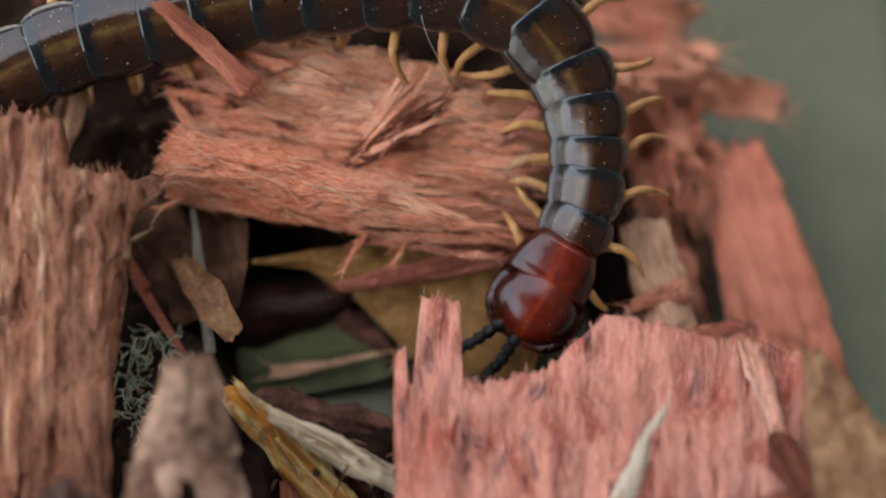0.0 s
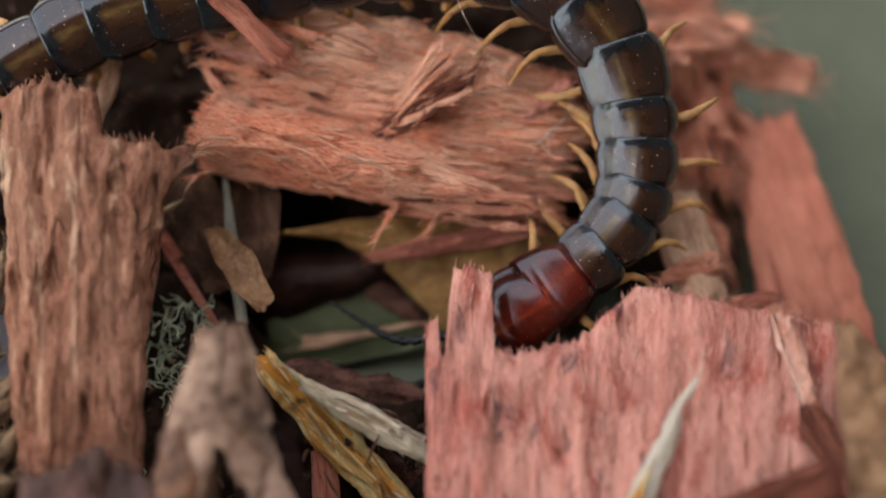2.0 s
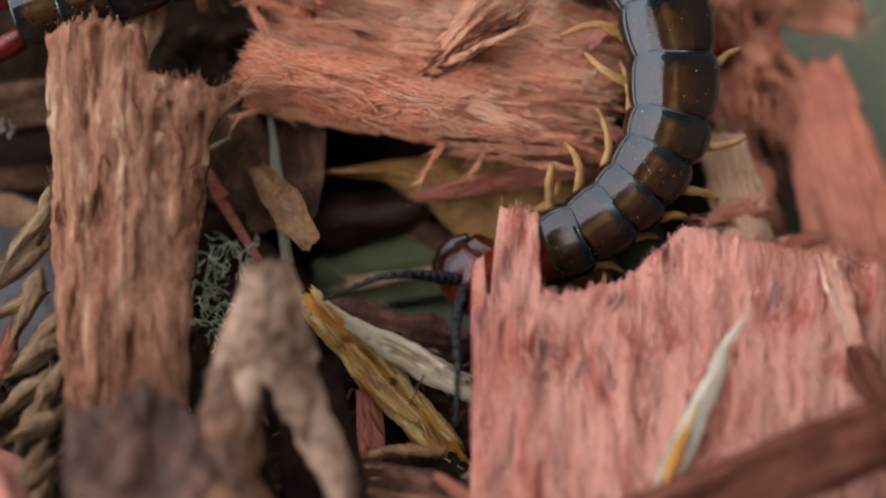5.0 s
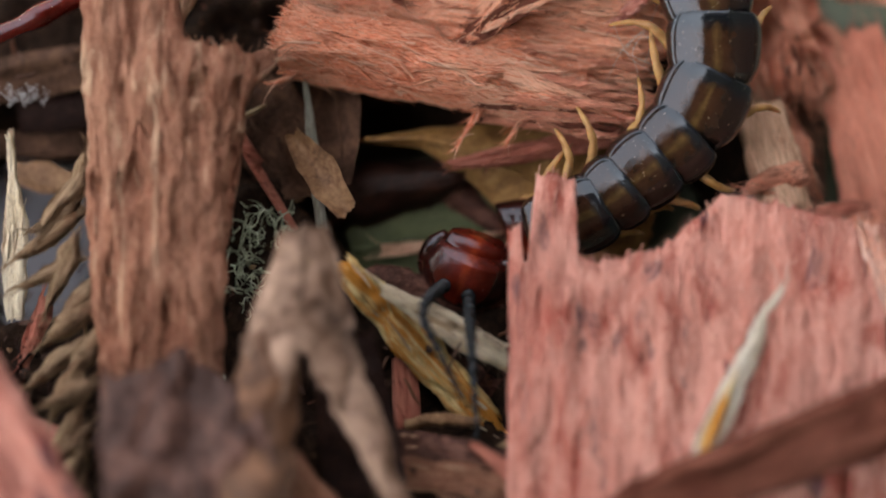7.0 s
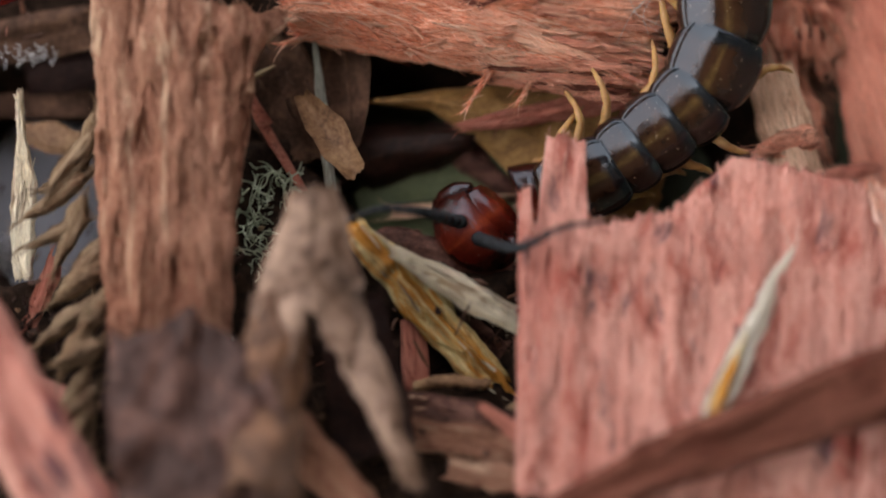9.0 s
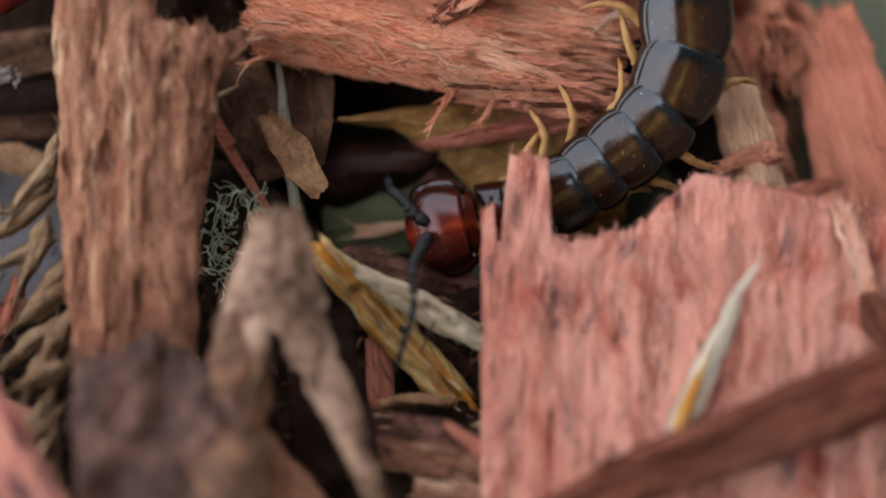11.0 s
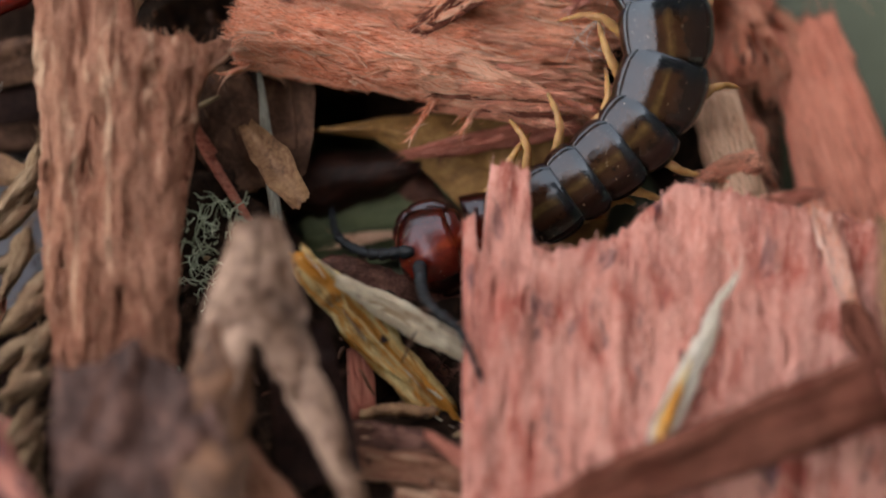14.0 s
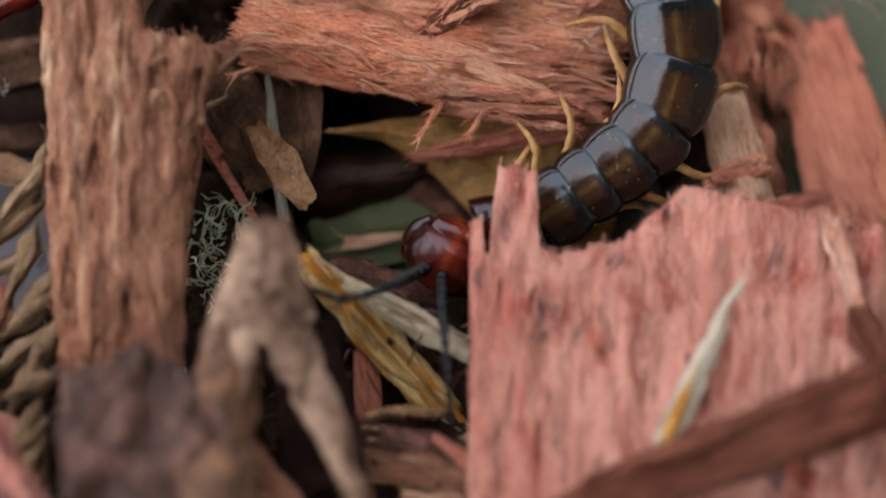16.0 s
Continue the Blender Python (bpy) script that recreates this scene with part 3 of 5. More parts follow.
# heap of leaf mould that carries the chips, with a gap down to the box floor
def heap():
    n = 150
    xs, ys = np.meshgrid(np.linspace(-0.075, 0.055, n), np.linspace(-0.068, 0.060, n))
    z = 0.0075 + (ys * 0.12) + 0.006 * fbm(xs * 90, ys * 90, 60, 5) + 0.003 * fbm(xs * 500, ys * 500, 61, 3)

    def hollow(cx, cy, rx, ry, hard=2.2):
        d = np.sqrt(((xs - cx) / rx) ** 2 + ((ys - cy) / ry) ** 2) + 0.5 * fbm(xs * 150, ys * 150, 63, 3)
        return np.clip((d - 0.75) * hard, 0, 1)

    keep = hollow(-0.004, 0.0095, 0.0095, 0.0075) * hollow(0.002, 0.0035, 0.0115, 0.0065) * hollow(0.013, 0.008, 0.013, 0.0075) * hollow(-0.0375, 0.005, 0.008, 0.010)
    keep = keep * np.clip((0.036 - 0.25 * ys - xs) * 200 + fbm(xs * 200, ys * 200, 64, 3), 0, 1)
    keep = keep * np.clip((0.055 - ys) * 120, 0, 1) * np.clip((ys + 0.066) * 200, 0, 1) * np.clip((xs + 0.073) * 200, 0, 1)
    z = z * keep - 0.0012 * (1 - keep)
    idx = np.arange(n * n).reshape(n, n)
    q = np.stack([idx[:-1, :-1], idx[:-1, 1:], idx[1:, 1:], idx[1:, :-1]], -1).reshape(-1, 4).tolist()
    ob = mesh_obj("leaf_mould", np.stack([xs, ys, z], -1).reshape(-1, 3).tolist(), q, M_SOIL)
    tagged(ob, "dark crumbly leaf mould heaped on the box floor", "leaf mould", kind="stuff")


heap()


def litter():
    """Loose crumbs of bark, wood and husk strewn over the mould, one mesh."""
    rs = random.Random(44)
    sv, sf = [], []
    for k in range(2200):
        px, py = rs.uniform(-0.062, 0.034), rs.uniform(-0.055, 0.045)
        if ((px + 0.002) / 0.017) ** 2 + ((py - 0.005) / 0.012) ** 2 < 1 or px + 0.25 * py > 0.034 or px > 0.012:
            continue
        pz = 0.0075 + py * 0.12 + rs.uniform(-0.0015, 0.0045)
        if ((px + 0.0375) / 0.009) ** 2 + ((py - 0.005) / 0.011) ** 2 < 1:
            if rs.random() < 0.7:
                continue
            pz = rs.uniform(0.0002, 0.002)
        ln, wd, th = rs.uniform(0.2, 1.8) * rs.random() + 0.15, rs.uniform(0.1, 0.4), rs.uniform(0.05, 0.2)
        turn = Euler((rs.gauss(0, 0.5), rs.gauss(0, 0.5), rs.uniform(0, 6.3))).to_matrix()
        o = len(sv)
        for x in (-1, -0.2, 0.5, 1):
            w2 = wd * (1 - 0.7 * abs(x) ** 2) * rs.uniform(0.6, 1.2)
            for y, z in ((-w2, -th), (w2, -th), (w2 * rs.uniform(0.4, 0.9), th), (-w2 * rs.uniform(0.4, 0.9), th)):
                sv.append(Vector((px, py, pz)) + turn @ Vector((x * ln, y, z + 0.1 * math.sin(x * 3))) * MM)
        for q in range(3):
            for e in range(4):
                sf.append((o + q * 4 + e, o + q * 4 + (e + 1) % 4, o + q * 4 + 4 + (e + 1) % 4, o + q * 4 + 4 + e))
        sf += [(o + 3, o + 2, o + 1, o), (o + 12, o + 13, o + 14, o + 15)]
    m, nt, b = mat_base("litter_crumbs", 0.8, spec=0.25)
    geo = nt.nodes.new("ShaderNodeNewGeometry")
    col = ramp(nt, geo.outputs["Random Per Island"], [(0.0, (0.03, 0.015, 0.011)), (0.5, (0.07, 0.034, 0.024)), (0.75, (0.13, 0.065, 0.042)), (0.86, (0.18, 0.06, 0.04)), (0.93, (0.20, 0.12, 0.065)), (0.98, (0.38, 0.28, 0.17))])
    n = noise_tex(nt, coords(nt, (900, 900, 900), False), 1.0, 5, 0.7)
    col = mix(nt, 0.7, col, ramp(nt, n, [(0.3, grey(0.35)), (0.65, grey(1.1))]), "MULTIPLY")
    nt.links.new(col, b.inputs["Base Color"])
    bump(nt, b, n, 0.8, 0.0004)
    tagged(mesh_obj("litter", sv, sf, m, None, False), "loose crumbs of bark, wood and husk strewn over leaf mould", "litter", kind="stuff")


litter()

# ---- large wood chips ----
torn_chip = slab("wood_chip", S(-12.0, 22.7, -4.6), S(18.8, 18.8, -5), [7.4, 8.8, 8.7, 8.0, 6.7, 5], [3.6, 5, 6, 6.4, 6.4, 5.5], 4.2, M_SALMON, 101, pits=0.4,
     end0=[(0, 0), (0.3, 0.5), (0.5, 0.3), (0.7, 0.4), (1, -1.2)], end1=[(0, -1), (0.3, 0.5), (0.7, 0.5), (1, -2)],
     jag=(2.2, 2.4), relief=0.42, gx=1.5, felt=6500, tip=(-0.12, -0.06), bend=-0.8, strands=520, strand_len=1.0, fine=0.14, layers=0.2, slivers=70, sliver_size=1.5, edge=1.8, wavy=1.4, crack=0.3,
     label="salmon-pink torn wood chip with frayed ends and rounded ridge", group="wood chips")
roll = slab("thick_edge", S(-14.4, 19.2, -3.6), S(17.5, 12.3, -4.6), [3.8, 3.9, 3.3, 2.6, 1.8], [3.6, 3.7, 3.2, 2.5, 1.6], 6.0, M_SALMON, 111, pits=0.5, sround=2.2, endround=5,
     end0=[(0, -1.0), (0.25, 0.3), (0.6, 0.5), (1, -0.9)], jag=(0.5, 2.0), relief=0.36, gx=1.8, felt=6000, strands=260, strand_len=0.7, fine=0.14, layers=0.35, slivers=45, sliver_size=1.3,
     edge=1.0, wavy=1.2, crack=0.35, label="", category="")
roll.parent = torn_chip
roll.matrix_parent_inverse = torn_chip.matrix_world.inverted()
slab("wood_chip", S(22.5, -22.1, 10), S(24.0, 2.1, 4.5), [17, 17.4, 17.8, 18.3], [19, 19, 18.5, 18], 2.6, M_PINK, 202,
     end0=3, end1=[(0, 0), (0.22, 1.5), (0.34, 1.9), (0.49, 2.4), (0.56, 0.5), (0.63, -2.4), (0.72, -3.6), (0.79, -4.2), (0.832, -4.2), (0.847, 3.1),
                   (0.9, 3.8), (0.943, 3.1), (0.949, -4.5), (0.962, -4.5), (0.968, -0.8), (1, -1.8)],
     jag=(1, 0.65), relief=0.06, gx=2.4, felt=4200, felt_mat_=M_FLUFF_PINK, pits=0.45, curl=0.5, fine=0.18, strands=50, strand_len=0.6, crack=0.05, layers=0.06, slivers=16, wavy=0.7, tip=(-0.02, 0),
     label="broad pink-red wood chip with a tall splinter at its torn edge", group="wood chips")
slab("wood_chip", S(-23.3, -14.4, 8), S(-24.1, 18.7, 3), [5.4, 6.6, 7.2, 7.3, 7.5], [4.2, 4.7, 5.2, 6.0, 8.2], 2.6, M_BROWN_RED, 303, pits=0.85,
     end0=1, end1=[(0, -2.8), (0.06, -2.2), (0.25, -1.4), (0.42, -0.6), (0.46, 3.2), (0.6, 3.4), (0.75, 4.2), (0.9, 3.4), (1, 3.2)],
     jag=(1, 0.9), relief=0.30, gx=2.4, felt=1100, felt_mat_=M_FLUFF_BROWN, bend=0.5, curl=-0.9, crack=0.27, strands=36, strand_len=1.0, fine=0.18, layers=0.3, slivers=8, wavy=1.3, edge=1.2, tip=(-0.05, 0),
     label="brown-red weathered wood chip standing upright, grooved and pitted", group="wood chips")
slab("wood_chip", S(44.2, -2.9, -7), S(37.7, 19.5, -11), [7.0, 5.6, 4.4, 3.4], [3.5, 3.8, 3.6, 3], 2.6, M_ROSE, 404, layers=0.2, slivers=3, wavy=0.9, strands=30, edge=0.9, end1=[0.5, 1, 0.2, 1.5], bend=-0.8,
     relief=0.2, label="long smooth pink-red wood chip leaning down the heap", group="wood chips")
slab("wood_chip", S(28.3, 27.3, -12), S(42.1, 24.3, -12), [1.5, 1.8, 2, 1.6], [1.6, 1.7, 1.9, 1.5], 2, M_CORAL, 405, folds=0.9, pits=0.4, felt=350, layers=0.5, slivers=12, sliver_size=2.0, sliver_mat=M_DULL_RED, wavy=2.4, strands=50, edge=2.0, end1=[-0.5, 0.6, 0],
     label="red splintered wood chip jutting out over the box floor", group="wood chips")
slab("wood_chip", S(30.8, 29.5, -13), S(32.2, 12.9, -10), [2.6, 3.4, 3.3, 3], [2.8, 2.6, 3, 2.2], 2.5, M_CORAL, 406, folds=1.6, pits=0.8, felt=350, layers=0.5, slivers=12, sliver_size=2.0, sliver_mat=M_DULL_RED, wavy=2.4, strands=50, edge=2.0, jag=(2, 2), relief=0.6, crack=0.9, 
     label="red crumpled wood chip with deep cracks", group="wood chips")
slab("wood_chip", S(26.3, 26.7, -10.5), S(33.5, 13.7, -9.5), [2.4, 3.6, 3.4, 2.4], [2.6, 3.4, 3.6, 2.6], 2.4, M_CORAL, 420, folds=1.9, jag=(3, 3), relief=0.8, gx=2, pits=0.6, wavy=2.6, edge=2.6, layers=0.5, crack=0.8, felt=500, strands=60, slivers=14, sliver_size=2.2, sliver_mat=M_DULL_RED,
     label="crumpled frayed salmon wood chip behind the body", group="wood chips")
slab("wood_chip", S(24.9, 34.6, -15), S(34.1, 31.9, -13), [2.5, 3, 2.2], [2.2, 2.6, 2], 2, M_CORAL, 407, layers=0.5, slivers=12, sliver_size=2.0, sliver_mat=M_DULL_RED, wavy=2.4, strands=50, edge=2.0, jag=(2, 2), label="red wood chip half hidden behind the heap", group="wood chips")
slab("wood_chip", S(25.2, 28.0, -13), S(35.2, 28.3, -12), [2, 2.6, 2], [2, 2.6, 2], 2, M_CORAL, 417, folds=1.0, felt=300, layers=0.5, slivers=12, sliver_size=2.0, sliver_mat=M_DULL_RED, wavy=2.4, strands=50, edge=2.0, jag=(2, 2), label="salmon wood chip lying behind others", group="wood chips")
slab("wood_chip", S(28.4, 13.1, -6), S(30.9, 3.0, -4), [2.2, 2.6, 2.4], [2.2, 2.3, 2.2], 2, M_TAN, 408, layers=0.05, slivers=3, wavy=0.9, strands=30, edge=0.9, relief=0.4, label="tan wood chip with coarse grain", group="wood chips")
slab("wood_chip", S(28.7, 16.3, -10), S(32.5, 4.2, -8), [1.8, 2.4, 2.2], [1.8, 2.3, 2], 2, M_CORAL, 418, folds=1.1, felt=300, jag=(2, 2), relief=0.4, wavy=1.6, edge=1.4, strands=40, slivers=6, sliver_size=1.8, label="salmon torn wood chip behind the body", group="wood chips")
slab("wood_chip", S(30.9, 22.3, -13), S(38.6, 15.9, -12), [2.2, 2.6, 2], [2, 2.4, 2], 2, M_CORAL, 419, folds=1.4, felt=300, jag=(2, 2), relief=0.4, wavy=1.8, edge=1.6, strands=40, slivers=6, sliver_size=1.8, label="salmon crumpled wood chip beside the pink one", group="wood chips")
slab("wood_chip", S(27.0, 5.6, -3.0), S(32.3, 6.8, -3.6), [0.7, 1.4, 1.2], [0.8, 1.3, 1.1], 1.5, M_CORAL, 409, folds=0.6, strands=14, jag=(1.6, 1.6), edge=1.2, wavy=1.2, relief=0.5, crack=0.7, pits=0.5, label="small red crumpled wood chip beside the tan one", group="wood chips")
# dark strip added here: the shaded gap between chips put into its colour
slab("wood_chip", S(33.7, 16.7, -11.5), S(34.2, 4.5, -10), [1.4, 1.4, 1.2], [1.2, 1.5, 1.4], 1.6, M_BARK, 410, label="dark brown strip standing in for the shaded gap between chips", group="wood chips")
slab("wood_chip", S(7.1, -24.8, 15), S(40.0, -12.2, 15), [0.6, 2.4, 2.8, 3], [1.2, 2.2, 2.8, 3.2], 3, M_DULL_RED, 411, layers=0.2, slivers=3, wavy=0.9, strands=30, edge=0.9, relief=0.4, label="dark red-brown wood splinter across the front chip", group="wood chips")
slab("wood_chip", S(-40.8, -9.1, 13), S(-28.4, -28.2, 17), [3.2, 3.4, 3.4], [4, 4, 4], 2.6, M_PINK, 412, layers=0.2, slivers=3, wavy=0.9, strands=30, edge=0.9, relief=0.25, label="pink wood chip lying at the front", group="wood chips")
slab("wood_chip", S(-37.9, -14.8, 5), S(-31.0, -17.2, 6), [1, 1.2, 0.9], [1, 1.1, 1], 1.4, M_PINK, 413, label="small pink wood chip at the front", group="wood chips")

# ---- splinters on and under the large chip ----
for a, b, lw, th, mat, sd, tx in (
        (S(1.0, 18.3, -2.2), S(10.0, 23.4, -1.2), [0.5, 0.8, 0.7, 0.3], 0.7, M_DULL_RED, 501, "dark raised wood splinter on the salmon chip"),
        (S(1.6, 18.9, -1.9), S(8.0, 23.0, -1), [0.3, 0.6, 0.5, 0.2], 0.6, M_SALMON, 502, "salmon raised splinter on the torn chip"),
        (S(2.9, 21.1, -2.4), S(7.1, 26.0, -1.2), [0.6, 0.7, 0.6, 0.9], 0.8, M_SALMON, 503, "salmon upright wood splinter with frayed tip"),
        (S(1.2, 18.5, -1.8), S(10.5, 22.7, -0.8), [0.25, 0.4, 0.35, 0.1], 0.4, M_SALMON, 520, "salmon raised splinter on the torn chip"),
        (S(1.4, 18.0, -1.8), S(7.5, 21.0, -0.9), [0.25, 0.45, 0.35, 0.1], 0.4, M_DULL_RED, 521, "dark raised wood splinter on the salmon chip"),
        (S(2.4, 19.8, -1.8), S(9.5, 23.9, -0.6), [0.2, 0.35, 0.3, 0.1], 0.4, M_DULL_RED, 522, "dark raised wood splinter on the salmon chip"),
        (S(3.9, 20.8, -1.8), S(8.3, 25.5, -0.9), [0.25, 0.4, 0.3, 0.1], 0.4, M_SALMON, 523, "salmon raised splinter on the torn chip"),
        (S(-12.3, 30.1, 0.5), S(-6.4, 25.7, -1.2), [0.15, 0.4, 0.6], 0.6, M_SALMON, 524, "thin salmon wood splinter, frayed"),
        (S(-13.1, 26.3, -1.5), S(-7.1, 24.9, -1.4), [0.1, 0.35, 0.5], 0.5, M_PINK, 525, "thin pink wood splinter, frayed"),
        (S(-10.1, 29.5, -1.5), S(-4.1, 27.2, -1.5), [0.2, 0.5, 0.6], 0.6, M_SALMON, 526, "thin salmon wood splinter, frayed"),
        (S(1.4, 9.5, -2.2), S(3.4, 12.7, -2.6), [0.1, 0.2, 0.3], 0.3, M_SALMON, 527, "salmon strand hanging under the chip"),
        (S(6.1, 10.1, -2.4), S(7.7, 12.9, -2.6), [0.1, 0.2, 0.3], 0.3, M_SALMON, 528, "salmon strand hanging under the chip"),
        (S(-14.7, 32.5, 5), S(-7.1, 25.6, -0.5), [0.6, 1.0, 1.0, 1.3], 1.1, M_ROSE, 504, "pink curling wood splinter reaching over the hollow"),
        # coral on these strands paints in the shade at the chip's lower right
        (S(3.1, 15.6, -1.3), S(15.6, 14.3, -1.3), [0.3, 0.6, 0.5, 0.2], 0.7, M_CORAL, 531, "salmon wood strand, frayed, coloured darker for shade"),
        (S(4.1, 13.8, -1.2), S(14.9, 12.7, -1.4), [0.4, 0.7, 0.6, 0.2], 0.7, M_CORAL, 532, "salmon wood strand, frayed, coloured darker for shade"),
        (S(7.4, 12.0, -1.3), S(15.7, 11.4, -1.5), [0.3, 0.6, 0.5, 0.2], 0.7, M_CORAL, 533, "salmon wood strand, frayed, coloured darker for shade"),
        (S(8.2, 11.1, -1.5), S(14.2, 10.2, -1.7), [0.3, 0.5, 0.5, 0.2], 0.6, M_CORAL, 534, "salmon wood strand, frayed, coloured darker for shade"),
        (S(4.1, 14.7, -1.5), S(13.9, 13.5, -1.6), [0.15, 0.35, 0.3, 0.1], 0.4, M_DULL_RED, 535, "dark wood sliver between pale strands"),
        (S(3.6, 12.8, -1.4), S(14.7, 12.2, -1.6), [0.15, 0.35, 0.3, 0.1], 0.4, M_DULL_RED, 536, "dark wood sliver between pale strands"),
        (S(7.9, 11.5, -1.4), S(14.7, 10.8, -1.7), [0.15, 0.35, 0.3, 0.1], 0.4, M_DULL_RED, 537, "dark wood sliver between pale strands"),
        (S(3.6, 16.6, -1), S(16.2, 11.8, -1.6), [0.2, 0.3, 0.3, 0.1], 0.4, M_ROSE, 538, "long thin pinkish wood strand over the chip"),
        (S(-19.3, 13.5, 3.2), S(-15.1, 16.8, 2.8), [0.5, 1.1, 1.2, 0.7], 0.8, M_BROWN_RED, 530, "brown-red curled lip of torn wood"),
        (S(-13.8, 27.4, -3), S(-6.7, 24.5, -3), [0.3, 0.8, 1.0], 0.9, M_SALMON, 505, "salmon wood splinter, frayed"),
        (S(-13.4, 25.1, -3), S(-6.7, 23.8, -3), [0.2, 0.6, 0.8], 0.8, M_SALMON, 506, "salmon wood splinter, frayed"),
        (S(-13.9, 24.4, -3.5), S(-12.1, 21.5, -3), [0.2, 0.5, 0.8], 0.8, M_SALMON, 507, "short salmon-pink frayed wood splinter"),
        (S(-2.4, 30.5, -3.2), S(-0.5, 25.8, -3), [0.2, 0.25, 0.2], 0.4, M_DULL_RED, 508, "thin dark wood sliver on the salmon chip"),
        (S(-8.3, 23.8, -2.8), S(-3.9, 22.1, -2.6), [0.2, 0.35, 0.2], 0.4, M_DULL_RED, 509, "thin dark wood sliver on the salmon chip"),
        (S(2.9, 16.4, -0.6), S(16.3, 11.6, -2.5), [0.6, 0.9, 0.7, 0.3], 1.0, M_SALMON, 510, "long salmon wood strand along the chip"),
        # two more strands darkened to coral for the same shade
        (S(5.9, 15.2, -2), S(19.2, 12.8, -3), [0.5, 0.8, 0.8, 0.5], 0.9, M_CORAL, 511, "salmon wood strand, frayed, coloured darker for shade"),
        (S(7.0, 18.0, -2.5), S(17.9, 16.4, -3), [0.5, 0.7, 0.5, 0.2], 0.7, M_CORAL, 512, "salmon wood strand, frayed, coloured darker for shade"),
        (S(15.2, 20.3, -3), S(18.7, 23.2, -2), [0.3, 0.6, 0.4], 0.6, M_PINK, 513, "pink wood splinter with hair-like fibres"),
        (S(0.7, 7.6, -4), S(16.4, 10.4, -4.5), [0.4, 0.9, 1.1, 1.0], 1.5, M_RED, 514, "dull red wood splinter under the salmon chip"),
        (S(2.8, 7.9, -4.2), S(15.6, 10.1, -4.2), [0.3, 0.6, 0.5, 0.4], 1.2, M_RED, 515, "red wood splinter beside a dull red one"),
        # coral here too: shade under the chip put into the strand's colour
        (S(3.8, 11.7, -4), S(15.1, 10.9, -4.5), [0.3, 0.6, 0.8, 0.4], 0.9, M_CORAL, 516, "salmon strand hanging under the chip"),
        (S(-15.0, 14.8, -3), S(-9.4, 16.7, -3.5), [0.15, 0.3, 0.6], 0.5, M_SALMON, 517, "curled salmon wood shaving")):
    slab("wood_splinter", a, b, lw, lw, th, mat, sd, jag=(0.8, 0.8), relief=0.18, fine=0.13, strands=26, strand_len=2.2, crack=0.2, bend=(sd % 5 - 2) * 0.25, slivers=4, wavy=0.7, edge=0.5, felt=90, felt_mat_=M_FLUFF if mat == M_SALMON else (M_FLUFF_PINK if mat == M_PINK else mat), label=tx, category="wood splinter", group="wood splinters")

# ---- leaves, bark and sticks round the hollow ----
slab("dry_leaf", S(-7.5, 9.8, -5.5), S(19.3, 4.1, -6.5), [0.2, 2.4, 4, 5, 6, 6], [0.1, -0.5, 1.8, 5.6, 8, 8], 0.35, M_OCHRE, 601, jag=(0.2, 0.4), relief=0.05,
     curl=-1.0, wavy=0.5, crack=0.05, edge=0.15, rib=True, label="ochre-brown dry leaf curling over the hollow", category="leaf", group="dry leaves")
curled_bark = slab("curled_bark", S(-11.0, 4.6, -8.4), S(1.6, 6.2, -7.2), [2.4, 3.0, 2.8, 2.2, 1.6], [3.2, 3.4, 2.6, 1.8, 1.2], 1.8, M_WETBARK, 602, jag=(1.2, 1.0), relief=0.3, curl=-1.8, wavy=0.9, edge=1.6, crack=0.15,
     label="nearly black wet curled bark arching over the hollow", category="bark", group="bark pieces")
spur = slab("bark_spur", S(-1.2, 7.0, -7.6), S(6.0, 1.4, -8.4), [1.7, 1.7, 1.6, 1.2, 0.7], [1.6, 1.5, 1.4, 1.2, 0.7], 1.0, M_PLUM, 6021, jag=(0.6, 1.6), relief=0.2, curl=-0.8, wavy=0.6, edge=1.0, crack=0.1, category="")
spur.parent = curled_bark
spur.matrix_parent_inverse = curled_bark.matrix_world.inverted()

slab("bark_piece", S(-10.3, -2.6, -3), S(6.0, -6.4, -2.5), [1.2, 2.2, 2.4, 2.0], [2, 2.4, 2.6, 2.2], 1.4, M_PLUM, 603, jag=(1, 1), relief=0.5, felt=500, felt_mat_=M_PLUM, slivers=8, sliver_mat=M_RED, wavy=0.6, edge=1.9, label="purple-brown crumbly bark piece", category="bark", group="bark pieces")
slab("bark_piece", S(-1.2, -7.5, -1), S(7.3, -13.9, 0), [2.4, 3, 3], [3, 3.4, 3], 1.6, M_PLUM, 604, relief=0.5, slivers=10, sliver_mat=M_RED, felt=400, felt_mat_=M_PLUM, wavy=0.8, edge=1.0, label="dark brown bark under the pale sticks", category="bark", group="bark pieces")
slab("leaf_scrap", S(-5.6, -0.4, -7.4), S(5.6, 1.6, -7.2), [0.7, 0.6, 0.35, 0.25, 0.1], [0.5, 0.6, 0.35, 0.25, 0.1], 0.25, M_TAN, 628, jag=(1.0, 0.4), relief=0.06, wavy=0.5, edge=0.6, crack=0.1, strands=8, label="thin pale grey flake lying across the hollow", category="leaf", group="dry leaves")
